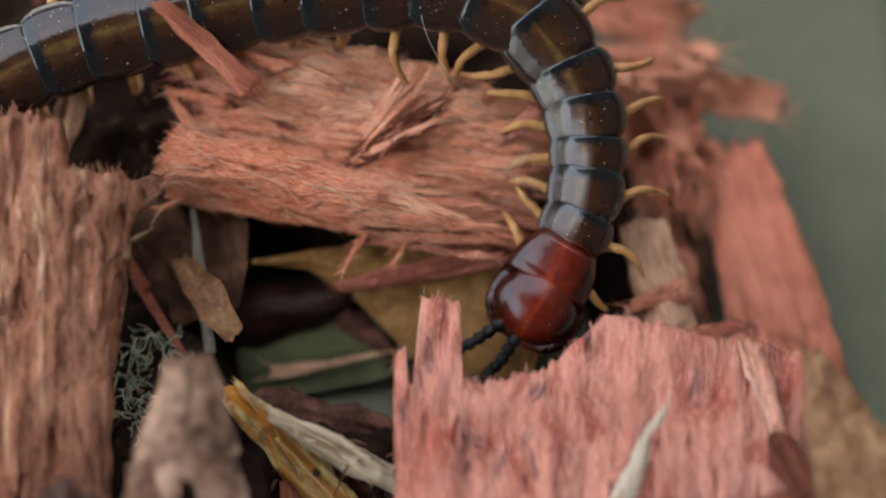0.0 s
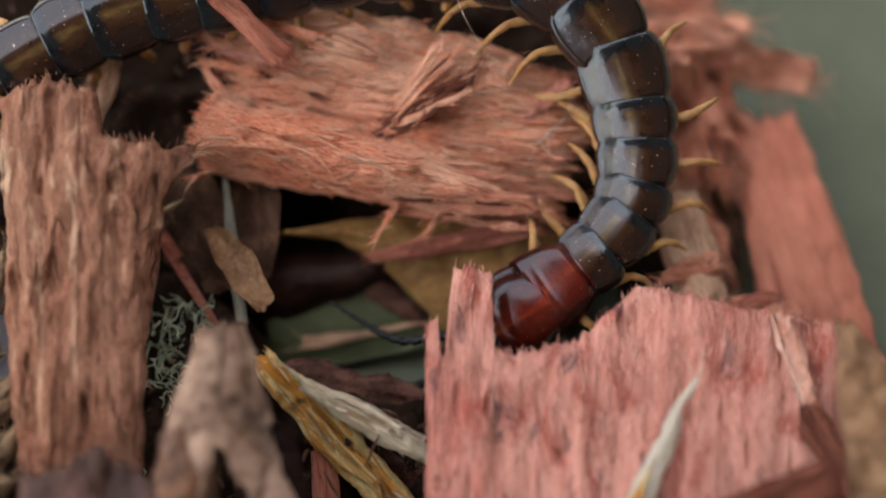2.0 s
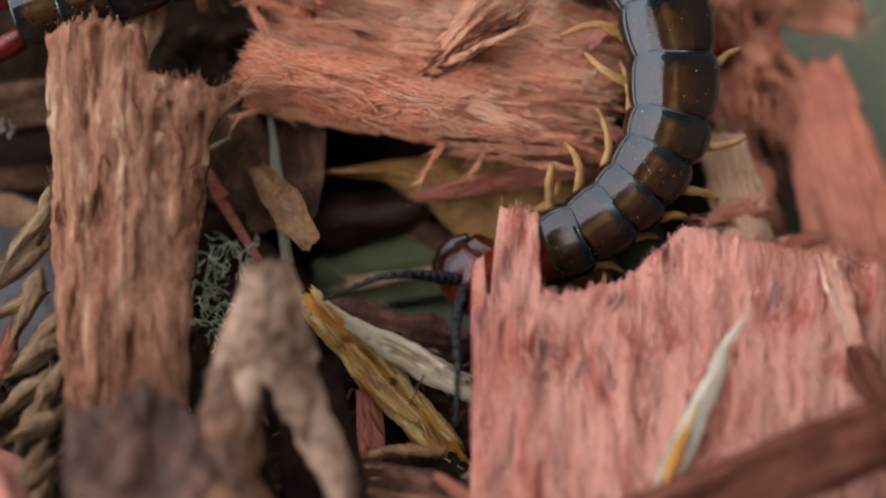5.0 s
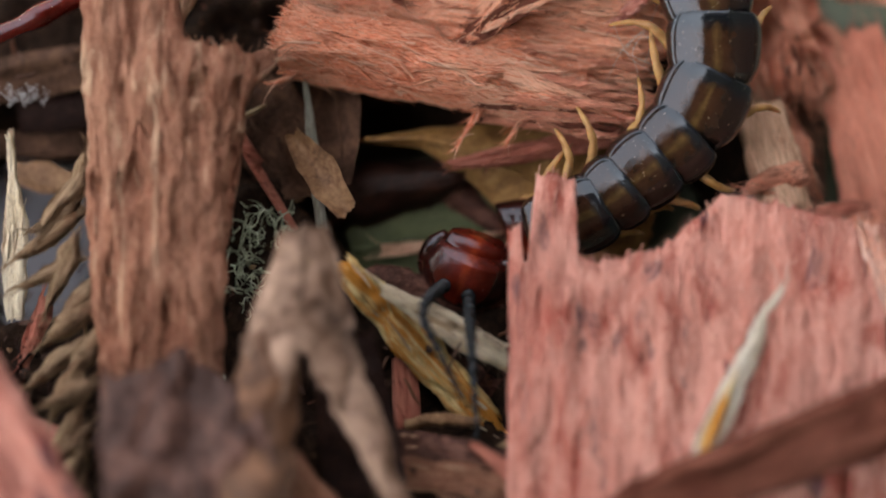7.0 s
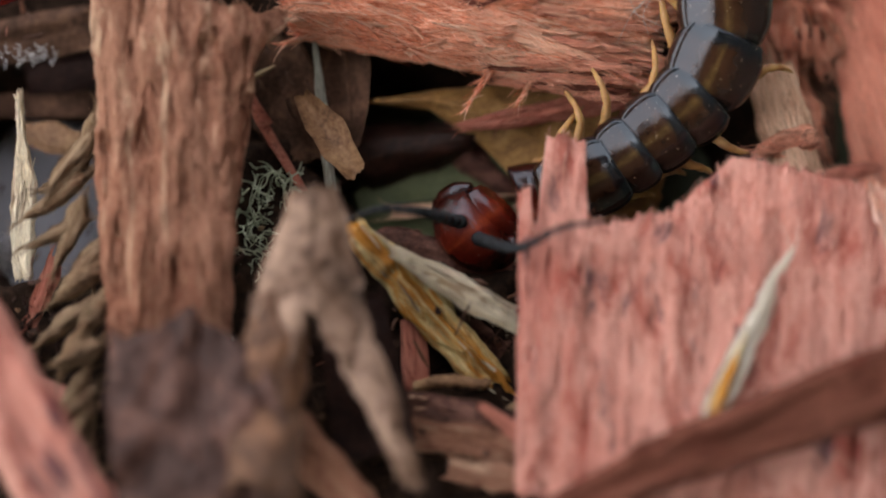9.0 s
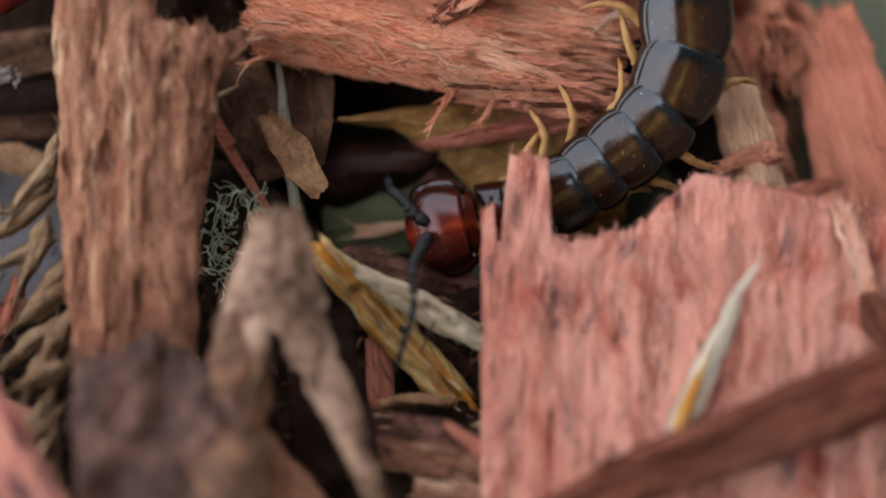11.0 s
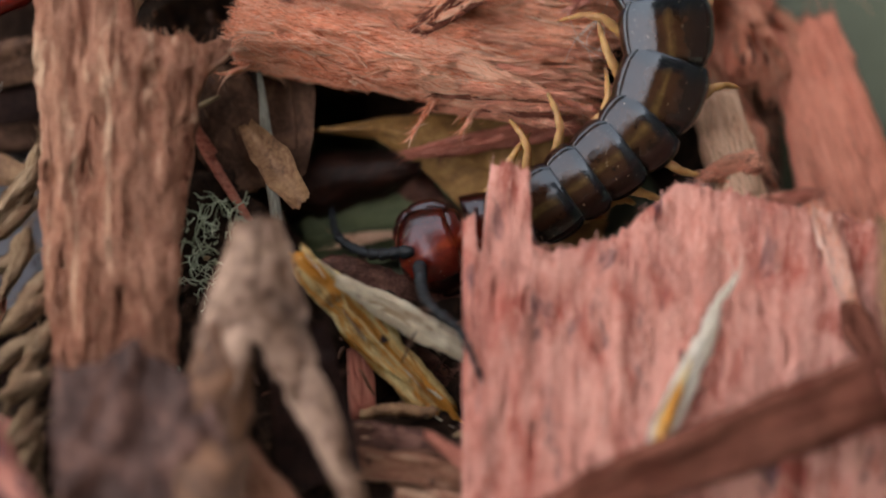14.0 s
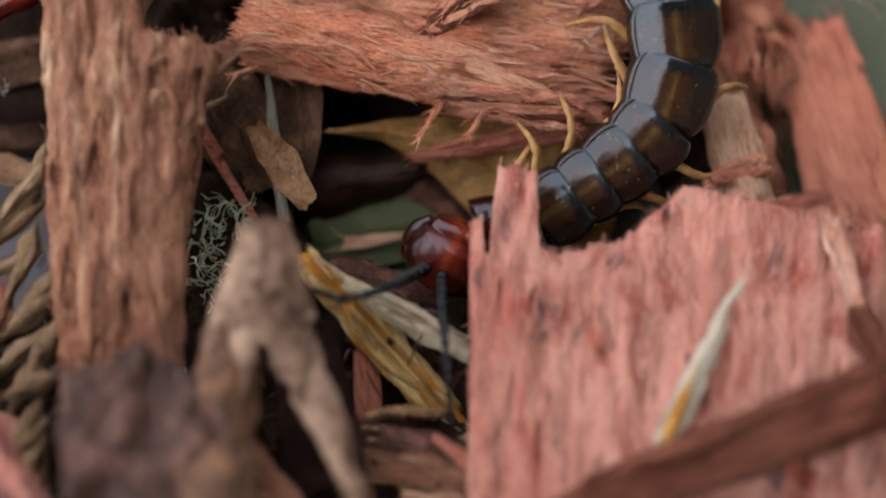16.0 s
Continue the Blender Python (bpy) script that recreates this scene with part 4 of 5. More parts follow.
slab("amber_stick", S(-8.7, -1.5, 3.5), S(4.8, -16.1, 1.5), [1.1, 1.7, 1.8, 1.7, 1.4], [1.1, 1.7, 1.8, 1.7, 1.4], 2.2, M_AMBER, 605, slivers=26, sliver_mat=M_CREAM, jag=(1.4, 3.0), relief=0.4, layers=0.3, edge=0.9, gx=1.5, crack=0.6, fine=0.16, label="amber and straw-coloured frayed stick", category="stick", group="sticks")
slab("pale_stick", S(-5.5, -3.5, 3.6), S(6.3, -10.0, 3), [0.6, 1.2, 1.4, 1.1], [0.4, 1.0, 1.3, 1.0], 1.8, M_CREAM, 606, layers=0.3, edge=0.7, slivers=14, jag=(0.8, 1.0), relief=0.25, crack=0.4, strands=12, fine=0.15, label="cream-white split stick beside the amber one", category="stick", group="sticks")
slab("wood_chip", S(-3.5, -9.6, 1.5), S(-3.0, -15.5, 3), [1.1, 1.3, 1.2], [1.0, 1.2, 1.2], 1.2, M_RED, 607, label="small red wood chip beside the amber stick", group="wood chips")
slab("wood_chip", S(-1.9, -6.7, 0.6), S(2.3, -7.9, 1), [0.8, 1.0, 0.6], [0.8, 1.0, 0.6], 1.0, M_DULL_RED, 608, label="small dull red wood chip", group="wood chips")
stem("twig", [S(-3.3, -15.3, 4), S(-0.2, -14.8, 4.3), S(3.4, -15.0, 4)], [0.5, 0.6, 0.45], M_TANLEAF, "short brown twig lying on bark", "twig", wobble=0.10)
slab("bark_piece", S(-4.5, -17.0, 5), S(7.6, -19.8, 7), [1.6, 2.2, 1.8], [2, 2.4, 2], 1.5, M_PLUM, 609, relief=0.5, slivers=10, sliver_mat=M_TAN, wavy=0.8, edge=0.8, label="brown bark flake with pale specks", category="bark", group="bark pieces")
slab("wood_chip", S(2.6, -16.6, 8), S(9.6, -21.9, 10), [0.4, 0.8, 1.2], [0.4, 0.9, 1.2], 1.0, M_RED, 610, label="thin red wood chip at the foot of the broad chip", group="wood chips")
slab("wood_chip", S(-5.3, -18.8, 6), S(7.8, -20.7, 8), [1.2, 1.5, 1.0], [1.2, 1.5, 1.2], 1.5, M_BROWN_RED, 611, relief=0.45, jag=(1.5, 1.5), edge=1.2, wavy=0.9, slivers=12, strands=16, felt=160, felt_mat_=M_FLUFF_BROWN, label="brown wood chip with tan streaks", group="wood chips")
slab("wood_chip", S(-0.9, -22.0, 8), S(8.0, -22.9, 10), [1.0, 1.3, 1.0], [1.0, 1.3, 1.0], 1.3, M_BROWN_RED, 612, relief=0.45, jag=(1.5, 1.5), edge=1.2, wavy=0.9, slivers=10, strands=16, label="brown-red wood chip in shade", group="wood chips")
slab("wood_chip", S(-14.7, -16.7, 10), S(-6.5, -26.8, 12), [1.6, 2, 2], [1.6, 2, 2], 1.5, M_BROWN_RED, 613, relief=0.4, jag=(1.5, 1.5), edge=1.2, wavy=0.9, slivers=8, label="orange-brown wood chip below the fawn leaf", group="wood chips")
stem("red_twig", [S(-18.2, 9.9, -4), S(-16.7, 7.1, -3.2), S(-13.2, 1.6, -2)], [0.5, 0.5, 0.4], M_RED, "thin straight red wooden twig", "twig", sides=6, wobble=0.04)
stem("red_twig", [S(-18.3, 10.3, -3.8), S(-17.5, 8.9, -3.4), S(-16.3, 7.7, -3)], [0.5, 0.6, 0.3], M_RED, "short red wooden twig", "twig", sides=6)
slab("dry_grass", S(-12.5, 15.5, -4), S(-10.8, 1.9, -1.5), [0.15, 0.5, 0.6, 0.5], [0.15, 0.4, 0.6, 0.5], 0.4, M_GREY, 614, jag=(0.2, 0.4), relief=0.08, fine=0.12, label="grey-green dry grass blade", category="grass blade")
slab("leaf_scrap", S(-13.5, 10.3, -2.6), S(-8.6, 3.4, -0.8), [0.7, 1.5, 1.7, 1.1], [0.6, 1.4, 1.6, 1.0], 0.5, M_TANLEAF, 615, edge=0.8, crack=0.03, wavy=0.9, jag=(0.3, 0.5), relief=0.1, curl=1.0, label="tan curled leaf scrap", category="leaf", group="dry leaves")
slab("dry_leaf", S(-10.0, 15.9, -6), S(-9.0, 5.6, -4), [2, 2.3, 1.8, 0.8], [2.2, 2.4, 1.8, 0.8], 0.4, M_BARK, 616, curl=1.0, crack=0.03, wavy=0.6, relief=0.1, rib=True, label="brown dry leaf hanging in the hollow", category="leaf", group="dry leaves")
slab("bark_piece", S(-17.1, 15.0, -5.5), S(-12.5, 4.9, -4.6), [3.2, 4, 3.4], [3.5, 4, 3], 1.2, M_BARK, 617, wavy=1.0, relief=0.45, slivers=10, edge=1.0, label="dark brown bark behind the upright chip", category="bark", group="bark pieces")
slab("bark_piece", S(-17.4, 7.2, -6), S(-12.7, 4.9, -5), [1, 1.4, 0.8], [1, 1.5, 0.8], 1, M_TANLEAF, 618, wavy=0.6, relief=0.3, edge=0.6, label="small brown bark scrap", category="bark", group="bark pieces")
fork_leaf = slab("dry_leaf", S(-11.4, 1.8, 12), S(-12.0, -11.7, 14), [1.8, 2.8, 4.0, 4.6, 4.4], [2.0, 3.0, 4.2, 4.8, 4.6], 0.5, M_FAWN, 619, end1=[(0, 0.5), (0.35, 0.8), (0.5, -2.5), (0.65, -2.0), (0.8, 0.6), (1, 1.0)], jag=(0.8, 1.6), relief=0.07, curl=-1.0, crack=0.03, wavy=1.2, edge=1.6, rib=True, label="fawn-brown crumpled dry leaf standing upright, torn into two lobes", category="leaf", group="dry leaves")
for a, b, lw, rw, mat, sd in ((S(-13.9, -7.6, 12.6), S(-15.4, -22.9, 19), [2.2, 2.4, 3.0, 3.4], [3.0, 3.0, 3.0, 3.4], M_UMBER, 620), (S(-9.6, -7.5, 12.6), S(-3.0, -22.2, 16), [2.2, 1.8, 1.2, 0.9], [2.2, 1.9, 1.3, 0.9], M_FAWN, 660)):
    lobe = slab("lobe", a, b, lw, rw, 0.5, mat, sd, jag=(0.6, 1.4), relief=0.07, curl=-0.8, crack=0.03, wavy=1.2, edge=1.6, label="", category="")
    lobe.parent = fork_leaf
    lobe.matrix_parent_inverse = fork_leaf.matrix_world.inverted()
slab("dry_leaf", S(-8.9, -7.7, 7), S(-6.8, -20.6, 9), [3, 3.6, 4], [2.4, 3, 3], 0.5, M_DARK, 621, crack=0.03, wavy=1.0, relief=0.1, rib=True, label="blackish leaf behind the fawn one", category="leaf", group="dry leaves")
slab("dry_leaf", S(-20.4, -10.1, 13), S(-19.1, -25.6, 19), [5.0, 5.6, 6, 6.5], [8, 8.4, 8, 8], 0.6, M_PURPLE, 622, jag=(1.0, 1), end0=[(0, 0.5), (0.1, -1), (0.35, 0), (0.5, 2.2), (0.65, 0), (1, -3)], relief=0.07, crack=0.03, wavy=2.2, curl=0.8, edge=1.0, rib=True, label="purple-brown crumpled dry leaf at the front", category="leaf", group="dry leaves")
slab("dry_leaf", S(40.9, 1.6, 12), S(47.8, -15.3, 15), [0.6, 2.4, 3.8, 4.4], [0.6, 3.2, 5, 6], 0.5, M_TANLEAF, 623, relief=0.12, crack=0.03, wavy=1.0, edge=0.5, rib=True, label="brown dry leaf at the front beside the broad chip", category="leaf", group="dry leaves")
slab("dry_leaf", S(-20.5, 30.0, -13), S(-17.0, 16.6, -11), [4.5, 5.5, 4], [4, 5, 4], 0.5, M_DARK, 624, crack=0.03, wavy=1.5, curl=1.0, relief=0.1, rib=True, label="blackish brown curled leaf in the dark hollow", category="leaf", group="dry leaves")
slab("wood_chip", S(28.7, -2.8, 9.4), S(20.9, -18.5, 12.2), [0.1, 0.5, 1.0, 1.3, 1.1, 0.5], [0.1, 0.55, 1.1, 1.15, 1.1, 0.5], 0.8, M_BONE, 625, edge=1.3, slivers=3, strands=10, wavy=0.9, jag=(0.2, 0.8), relief=0.12, bend=0.4, label="cream-white curved splinter lying on the broad pink chip", category="wood splinter", group="wood splinters")

slab("wood_splinter", S(24.7, -10.1, 10.9), S(21.3, -18.1, 13), [0.1, 0.35, 0.5, 0.2], [0.1, 0.4, 0.7, 0.3], 0.6, M_AMBER, 626, relief=0.1, edge=0.4, label="amber sliver along the cream-white splinter", category="wood splinter", group="wood splinters")

slab("green_leaf", S(-8.3, -0.3, -8.6), S(7.9, 2.7, -8.2), [2.4, 3.2, 3.4, 3], [2.6, 3, 3, 2.6], 0.3, M_GREENLEAF, 627, rib=True, relief=0.03, jag=(0.3, 0.3), crack=0.0, wavy=0.3, edge=0.3, label="dull green leaf at the bottom of the hollow", category="leaf", group="dry leaves")

for a, b, lw, mat, sd, tx in (
        (S(32.0, 3.3, 7.6), S(36.2, 3.8, 7.4), [0.3, 0.7, 0.8, 0.4], M_RED, 652, "red crumb of wood at the broad chip's edge"),):
    slab("wood_splinter", a, b, lw, lw, 0.5, mat, sd, jag=(1, 1), relief=0.3, fine=0.13, edge=0.8, wavy=0.5, strands=20, strand_len=1.5, slivers=6, label=tx, category="wood splinter", group="wood splinters")

# the broad chip's lit fibre edge, its brightness put into pale blush wood
slab("wood_splinter", S(36.4, 2.4, 6.2), S(38.4, -5.2, 7.9), [0.6, 1.1, 1.0, 0.5], [0.8, 1.2, 0.9, 0.3], 0.7, M_BLUSH, 653, jag=(0.8, 1.6), relief=0.3, fine=0.13, edge=0.8, strands=34, strand_len=1.6, slivers=10, felt=220, pits=0.4, label="frayed strip of fibres on the broad pink chip, coloured pale for its lit edge", category="wood splinter", group="wood splinters")
# dark stain of the broad chip itself, added as a separate thin slab
slab("bark_piece", S(38.2, -5.6, 8.4), S(40.8, -11.0, 9.8), [0.8, 1.4, 1.3, 0.7], [0.8, 1.5, 1.4, 0.8], 0.8, M_DULL_RED, 654, jag=(1, 1), relief=0.4, edge=1.2, wavy=0.6, label="dark maroon stain on the broad pink chip, built as a thin flake", category="bark", group="bark pieces")

# ---- left edge: husks, pale stick, mould ----
husk_rng = random.Random(12)
husks = []
for k in range(19):
    f = k / 18
    root = S(-30.2, 8.3, 2).lerp(S(-28.2, -24.4, 10), f) + (U_AX * husk_rng.uniform(-2.2, 0.4) + W_AX * husk_rng.uniform(-1.5, 1)) * MM
    a_k = radians(-112 + 26 * husk_rng.uniform(-1, 1) - (22 if k % 2 else 0))
    tip_k = root + (U_AX * math.cos(a_k) + V_AX * math.sin(a_k) + W_AX * husk_rng.uniform(-0.1, 0.35)) * husk_rng.uniform(4.0, 6.5) * MM
    husks.append((root, tip_k, husk_rng.uniform(0.9, 1.4), 700 + k))
husks += [(S(-31.7, 3.4, 0), S(-36.2, 1.6, 1), 1.0, 632), (S(-22.1, 26.1, -3), S(-23.9, 19.1, -1.5), 1.2, 638), (S(-23.7, 25.3, -4.4), S(-25.2, 21.4, -3.4), 0.6, 639)]
for a, b, h, sd in husks:
    slab("seed_husk", a, b, [0.3, h * 0.8, h * 0.8, h * 0.5, 0.1], [0.3, h * 0.7, h * 0.8, h * 0.5, 0.1], 0.35, M_TAN if sd in (638, 639) else M_STRAW, sd, jag=(0.5, 1.8), relief=0.24, curl=-h * 0.7, crack=0.6, fine=0.13, edge=1.0, wavy=0.9, strands=40, strand_len=1.6,
         label="straw-coloured pointed seed husk", category="seed husk", group="seed husks")
slab("pale_stick", S(-38.5, 10.6, -2), S(-37.8, -6.2, 0), [0.4, 0.5, 1.2, 1.3, 0.7], [0.35, 0.5, 0.9, 1.2, 0.7], 0.9, M_CREAM, 641, jag=(0.4, 0.5), edge=0.8, wavy=0.7, slivers=8, relief=0.2, fine=0.15, label="bleached pale stick on the box floor", category="stick", group="sticks")
slab("bark_piece", S(-44.5, 14.4, -8), S(-32.1, 16.4, -6), [2, 2.4, 2.4], [1.6, 2, 1.8], 1.5, M_BARK, 642, relief=0.5, label="brown bark strip behind the upright chip", category="bark", group="bark pieces")
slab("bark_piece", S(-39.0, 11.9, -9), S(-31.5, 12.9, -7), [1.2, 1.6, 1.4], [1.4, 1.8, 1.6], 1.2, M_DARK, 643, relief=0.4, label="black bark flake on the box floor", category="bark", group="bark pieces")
slab("bark_piece", S(-44.8, 9.3, -10), S(-33.3, 9.6, -9), [1, 1.4, 1.2], [1, 1.2, 1.2], 1.0, M_BARK, 645, relief=0.4, label="dark bark strip on the box floor", category="bark", group="bark pieces")
slab("leaf_scrap", S(-39.3, 6.9, -8), S(-33.3, 5.6, -6), [1, 1.6, 1.2], [1, 1.5, 1], 0.4, M_TANLEAF, 646, crack=0.03, wavy=0.9, edge=1.0, label="small amber scrap of dry leaf", category="leaf", group="dry leaves")
slab("wood_chip", S(-34.8, -4.6, 1.0), S(-36.6, -10.6, 2.2), [0.5, 0.9, 0.8, 0.4], [0.5, 0.8, 0.8, 0.4], 0.9, M_RED, 647, jag=(1.5, 1.5), edge=0.9, relief=0.4, crack=0.7, strands=20, slivers=6, label="small dark red fibrous wood chip", group="wood chips")


def tuft(name, centre, spread, count, radius, mat, seed, label, category, length=4.0, n_fork=2):
    """Tangled wiry branches, one mesh."""
    rs = random.Random(seed)
    sv, sf = [], []
    for k in range(count):
        p = U_AX * rs.uniform(-1, 1) * spread[0] + V_AX * rs.uniform(-1, 1) * spread[1] + W_AX * rs.uniform(-1, 0.6) * spread[2]
        d = Vector((rs.gauss(0, 1), rs.gauss(0, 1), rs.gauss(0.3, 0.7))).normalized()
        pts = [p * MM]
        for j in range(7):
            d = (d + Vector((rs.gauss(0, 0.4), rs.gauss(0, 0.4), rs.gauss(0, 0.4)))).normalized()
            pts.append(pts[-1] + d * length / 7 * MM)
        chains = [(pts, 1.0)]
        for f in range(n_fork):
            j = rs.randrange(2, 6)
            e = (d + Vector((rs.gauss(0, 1), rs.gauss(0, 1), rs.gauss(0, 1)))).normalized()
            chains.append(([pts[j], pts[j] + e * length * 0.15 * MM, pts[j] + (e + d * 0.6).normalized() * length * 0.32 * MM], 0.7))
        for c, kf in chains:
            r = radius * kf * rs.uniform(0.7, 1.2)
            v, f = tube(c, [r * MM * (1 - 0.6 * q / (len(c) - 1)) for q in range(len(c))], 5)
            o = len(sv)
            sv += v
            sf += [tuple(i + o for i in q) for q in f]
    ob = mesh_obj(name, sv, sf, mat)
    ob.location = centre
    return tagged(ob, label, category)


tuft("lichen_tuft", S(-16.8, -1.0, -2.5), (2.6, 4.4, 1.5), 75, 0.14, M_LICHEN, 71, "grey-green wiry lichen tuft between the chips", "lichen", 4.0)
tuft("lichen_tuft", S(-17.5, -8.0, -1.5), (2.2, 4.0, 1.5), 50, 0.14, M_LICHEN, 72, "grey-green wiry lichen tuft in shade", "lichen", 4.0)
tuft("rootlet_tangle", S(-35.6, -12.0, 2.0), (2.4, 2.0, 1.5), 40, 0.16, M_DARK, 73, "black wiry rootlets at the box floor", "rootlets", 3.0)
tuft("white_mould", S(-38.2, 13.6, -4), (2.6, 0.5, 0.2), 46, 0.05, M_WHITE, 74, "white mould threads on bark", "mould", 1.1)
tuft("white_mould", S(-40.7, -4.2, -8), (0.8, 1.3, 0.4), 50, 0.12, M_WHITE, 75, "whitish mould on the box floor", "mould", 1.2)
for k, pts in enumerate(([S(8.0, 33.7, 2), S(8.8, 29.8, 1.5), S(11.1, 25.9, 0), S(13.6, 23.5, -1.5), S(16.4, 22.7, -2)], [S(15.1, 19.9, -1), S(16.2, 17.3, 0), S(17.6, 16.3, -1), S(19.1, 15.6, -2)],
                         [S(17.5, 19.3, 0), S(15.8, 17.6, -0.5), S(14.5, 14.9, -2)], [S(19.1, 22.0, 0), S(18.1, 19.8, -1), S(16.1, 17.9, -2)], [S(16.2, 17.8, 0.2), S(17.2, 19.0, 0.6), S(18.3, 18.3, 0.2), S(17.8, 16.5, -0.5)], [S(17.2, 15.5, 0), S(16.7, 17.5, 0.5), S(17.8, 19.3, 0.3)], [S(18.8, 16.2, 0), S(17.2, 16.8, 0.7), S(15.5, 17.8, 0)])):
    stem("hair_fibre", pts, [0.02, 0.024, 0.018], M_HAIR, "fine pale hair-like plant fibre", "fibre", sides=5, n=20, group="fine fibres")


# ---- the centipede ----
SEG_LEN = [5.3, 4.4, 3.0, 3.8, 2.9, 3.7, 3.5, 5.2, 5.2, 5.4, 4.6, 5.4, 4.6, 5.4, 4.6, 5.4, 4.6, 5.2, 4.4, 5.0, 4.2, 4.0]   # head, then 21 trunk plates
SEG_WID = [7.7, 8.0, 7.0, 7.2, 7.4, 7.6, 8.0, 8.4, 8.6, 8.6, 8.8, 8.8, 8.8, 8.8, 8.8, 8.8, 8.6, 8.4, 8.0, 7.6, 7.0, 6.2]
SEG_AT = [0.0]
for _l in SEG_LEN:
    SEG_AT.append(SEG_AT[-1] + _l)

centipede = tagged(new("centipede"), "large dark glossy centipede, red-brown head, amber legs, on wood chips", "centipede")
BODY_BASE = S(20, 10, -3)
centipede.location = BODY_BASE


def plate_mesh(name, length, width, height, mat, head=False, red=False):
    """An arched back plate: X forward, Z up; its rear edge laps over the next."""
    nx, na = 26, 48
    verts, faces = [], []
    for i in range(nx):
        t = i / (nx - 1)
        x = (-0.40 + 1.06 * t) * length if head else (t - 0.5) * length * (1.10 if red else 1.20)
        e = abs(2 * t - 1)
        if head:
            wf = (0.90 + 0.14 * math.sin(math.pi * min(1, t * 1.15))) * (max(0.0, 1 - max(0.0, (t - 0.38) / 0.63) ** 2.6)) ** 0.5 + 0.02
            wf *= 1 - 0.10 * (1 - t) ** 3
            lift = (1 - 0.55 * max(0, t - 0.3) ** 2 * 1.6) * (1 - 0.12 * (1 - t) ** 4)
            lift *= 0.3 + 0.7 * math.sqrt(max(0.0, 1 - max(0, (t - 0.6) / 0.4) ** 3))
        else:
            wf = (0.80 + 0.22 * math.sin(1.6 * t)) * (1 - 0.12 * max(0, 0.35 - t) / 0.35) if red else (1.03 - 0.10 * t) * (1 - 0.21 * e ** 3.0)
            lift = (1 - 0.24 * t ** 1.6) * (1 - 0.25 * max(0, 0.12 - t) / 0.12) * (1 - 0.4 * max(0, t - 0.9) / 0.1)
            if not red:
                # the rear edge stands up in a lip over the next plate, the front dips under the one before
                lift = (1 - 0.13 * t - 0.05 * math.sin(math.pi * t)) * (1 - 0.30 * max(0, t - 0.86) / 0.14) + 0.035 * math.exp(-((t - 0.05) / 0.05) ** 2)
        for k in range(na):
            a = math.pi * (k / (na - 1))
            cy, cz = math.cos(a), math.sin(a)
            p = 2.2 if head else 2.9
            y = math.copysign(abs(cy) ** (2 / p), cy) * width / 2 * wf
            z = cz ** (2 / p) * height * lift
            if not (head or red):
                # flat middle panel, sloping side panels, thick rim
                f = abs(y) / (width / 2 * wf)
                if f < 0.36:
                    g = 1.0 - 0.35 * f * f
                elif f < 0.86:
                    g = 0.955 - (f - 0.36) * 0.88
                else:
                    g = 0.51 * math.sqrt(max(0.0, 1 - ((f - 0.86) / 0.14) ** 2))
                z = g * height * lift
                z -= 0.09 * math.exp(-((f - 0.36) / 0.02) ** 2) * (1 - e ** 4)
                z += 0.10 * math.exp(-((f - 0.87) / 0.035) ** 2)
            elif head:
                z -= 0.10 * math.exp(-(y / 0.18) ** 2) * max(0, t - 0.55)
            else:
                z -= 0.10 * math.exp(-((t - 0.72 + 0.10 * abs(y) / width) / 0.03) ** 2)
            verts.append(Vector((x, y, z)) * MM)
        verts.append(Vector((x, 0, -0.25 * height)) * MM)
    row = na + 1
    for i in range(nx - 1):
        for k in range(row):
            k2 = (k + 1) % row
            faces.append((i * row + k, (i + 1) * row + k, (i + 1) * row + k2, i * row + k2))
    faces.append(tuple(range(row)))
    faces.append(tuple(reversed([(nx - 1) * row + k for k in range(row)])))
    return mesh_obj(name, verts, faces, mat)


def rim_mesh(length, width, height):
    """Dark rear rim of a back plate."""
    pts = []
    for k in range(33):
        f = -1 + k / 16
        af = abs(f)
        g = 1.0 - 0.35 * f * f if af < 0.36 else (0.955 - (af - 0.36) * 0.88 if af < 0.86 else 0.51 * math.sqrt(max(0.0, 1 - ((af - 0.86) / 0.14) ** 2)))
        pts.append(Vector((-length * (0.585 - 0.05 * af ** 6), f * width / 2 * 0.86, g * height * 0.97)) * MM)
    return tube(pts, [0.075 * MM] * 33, 8)


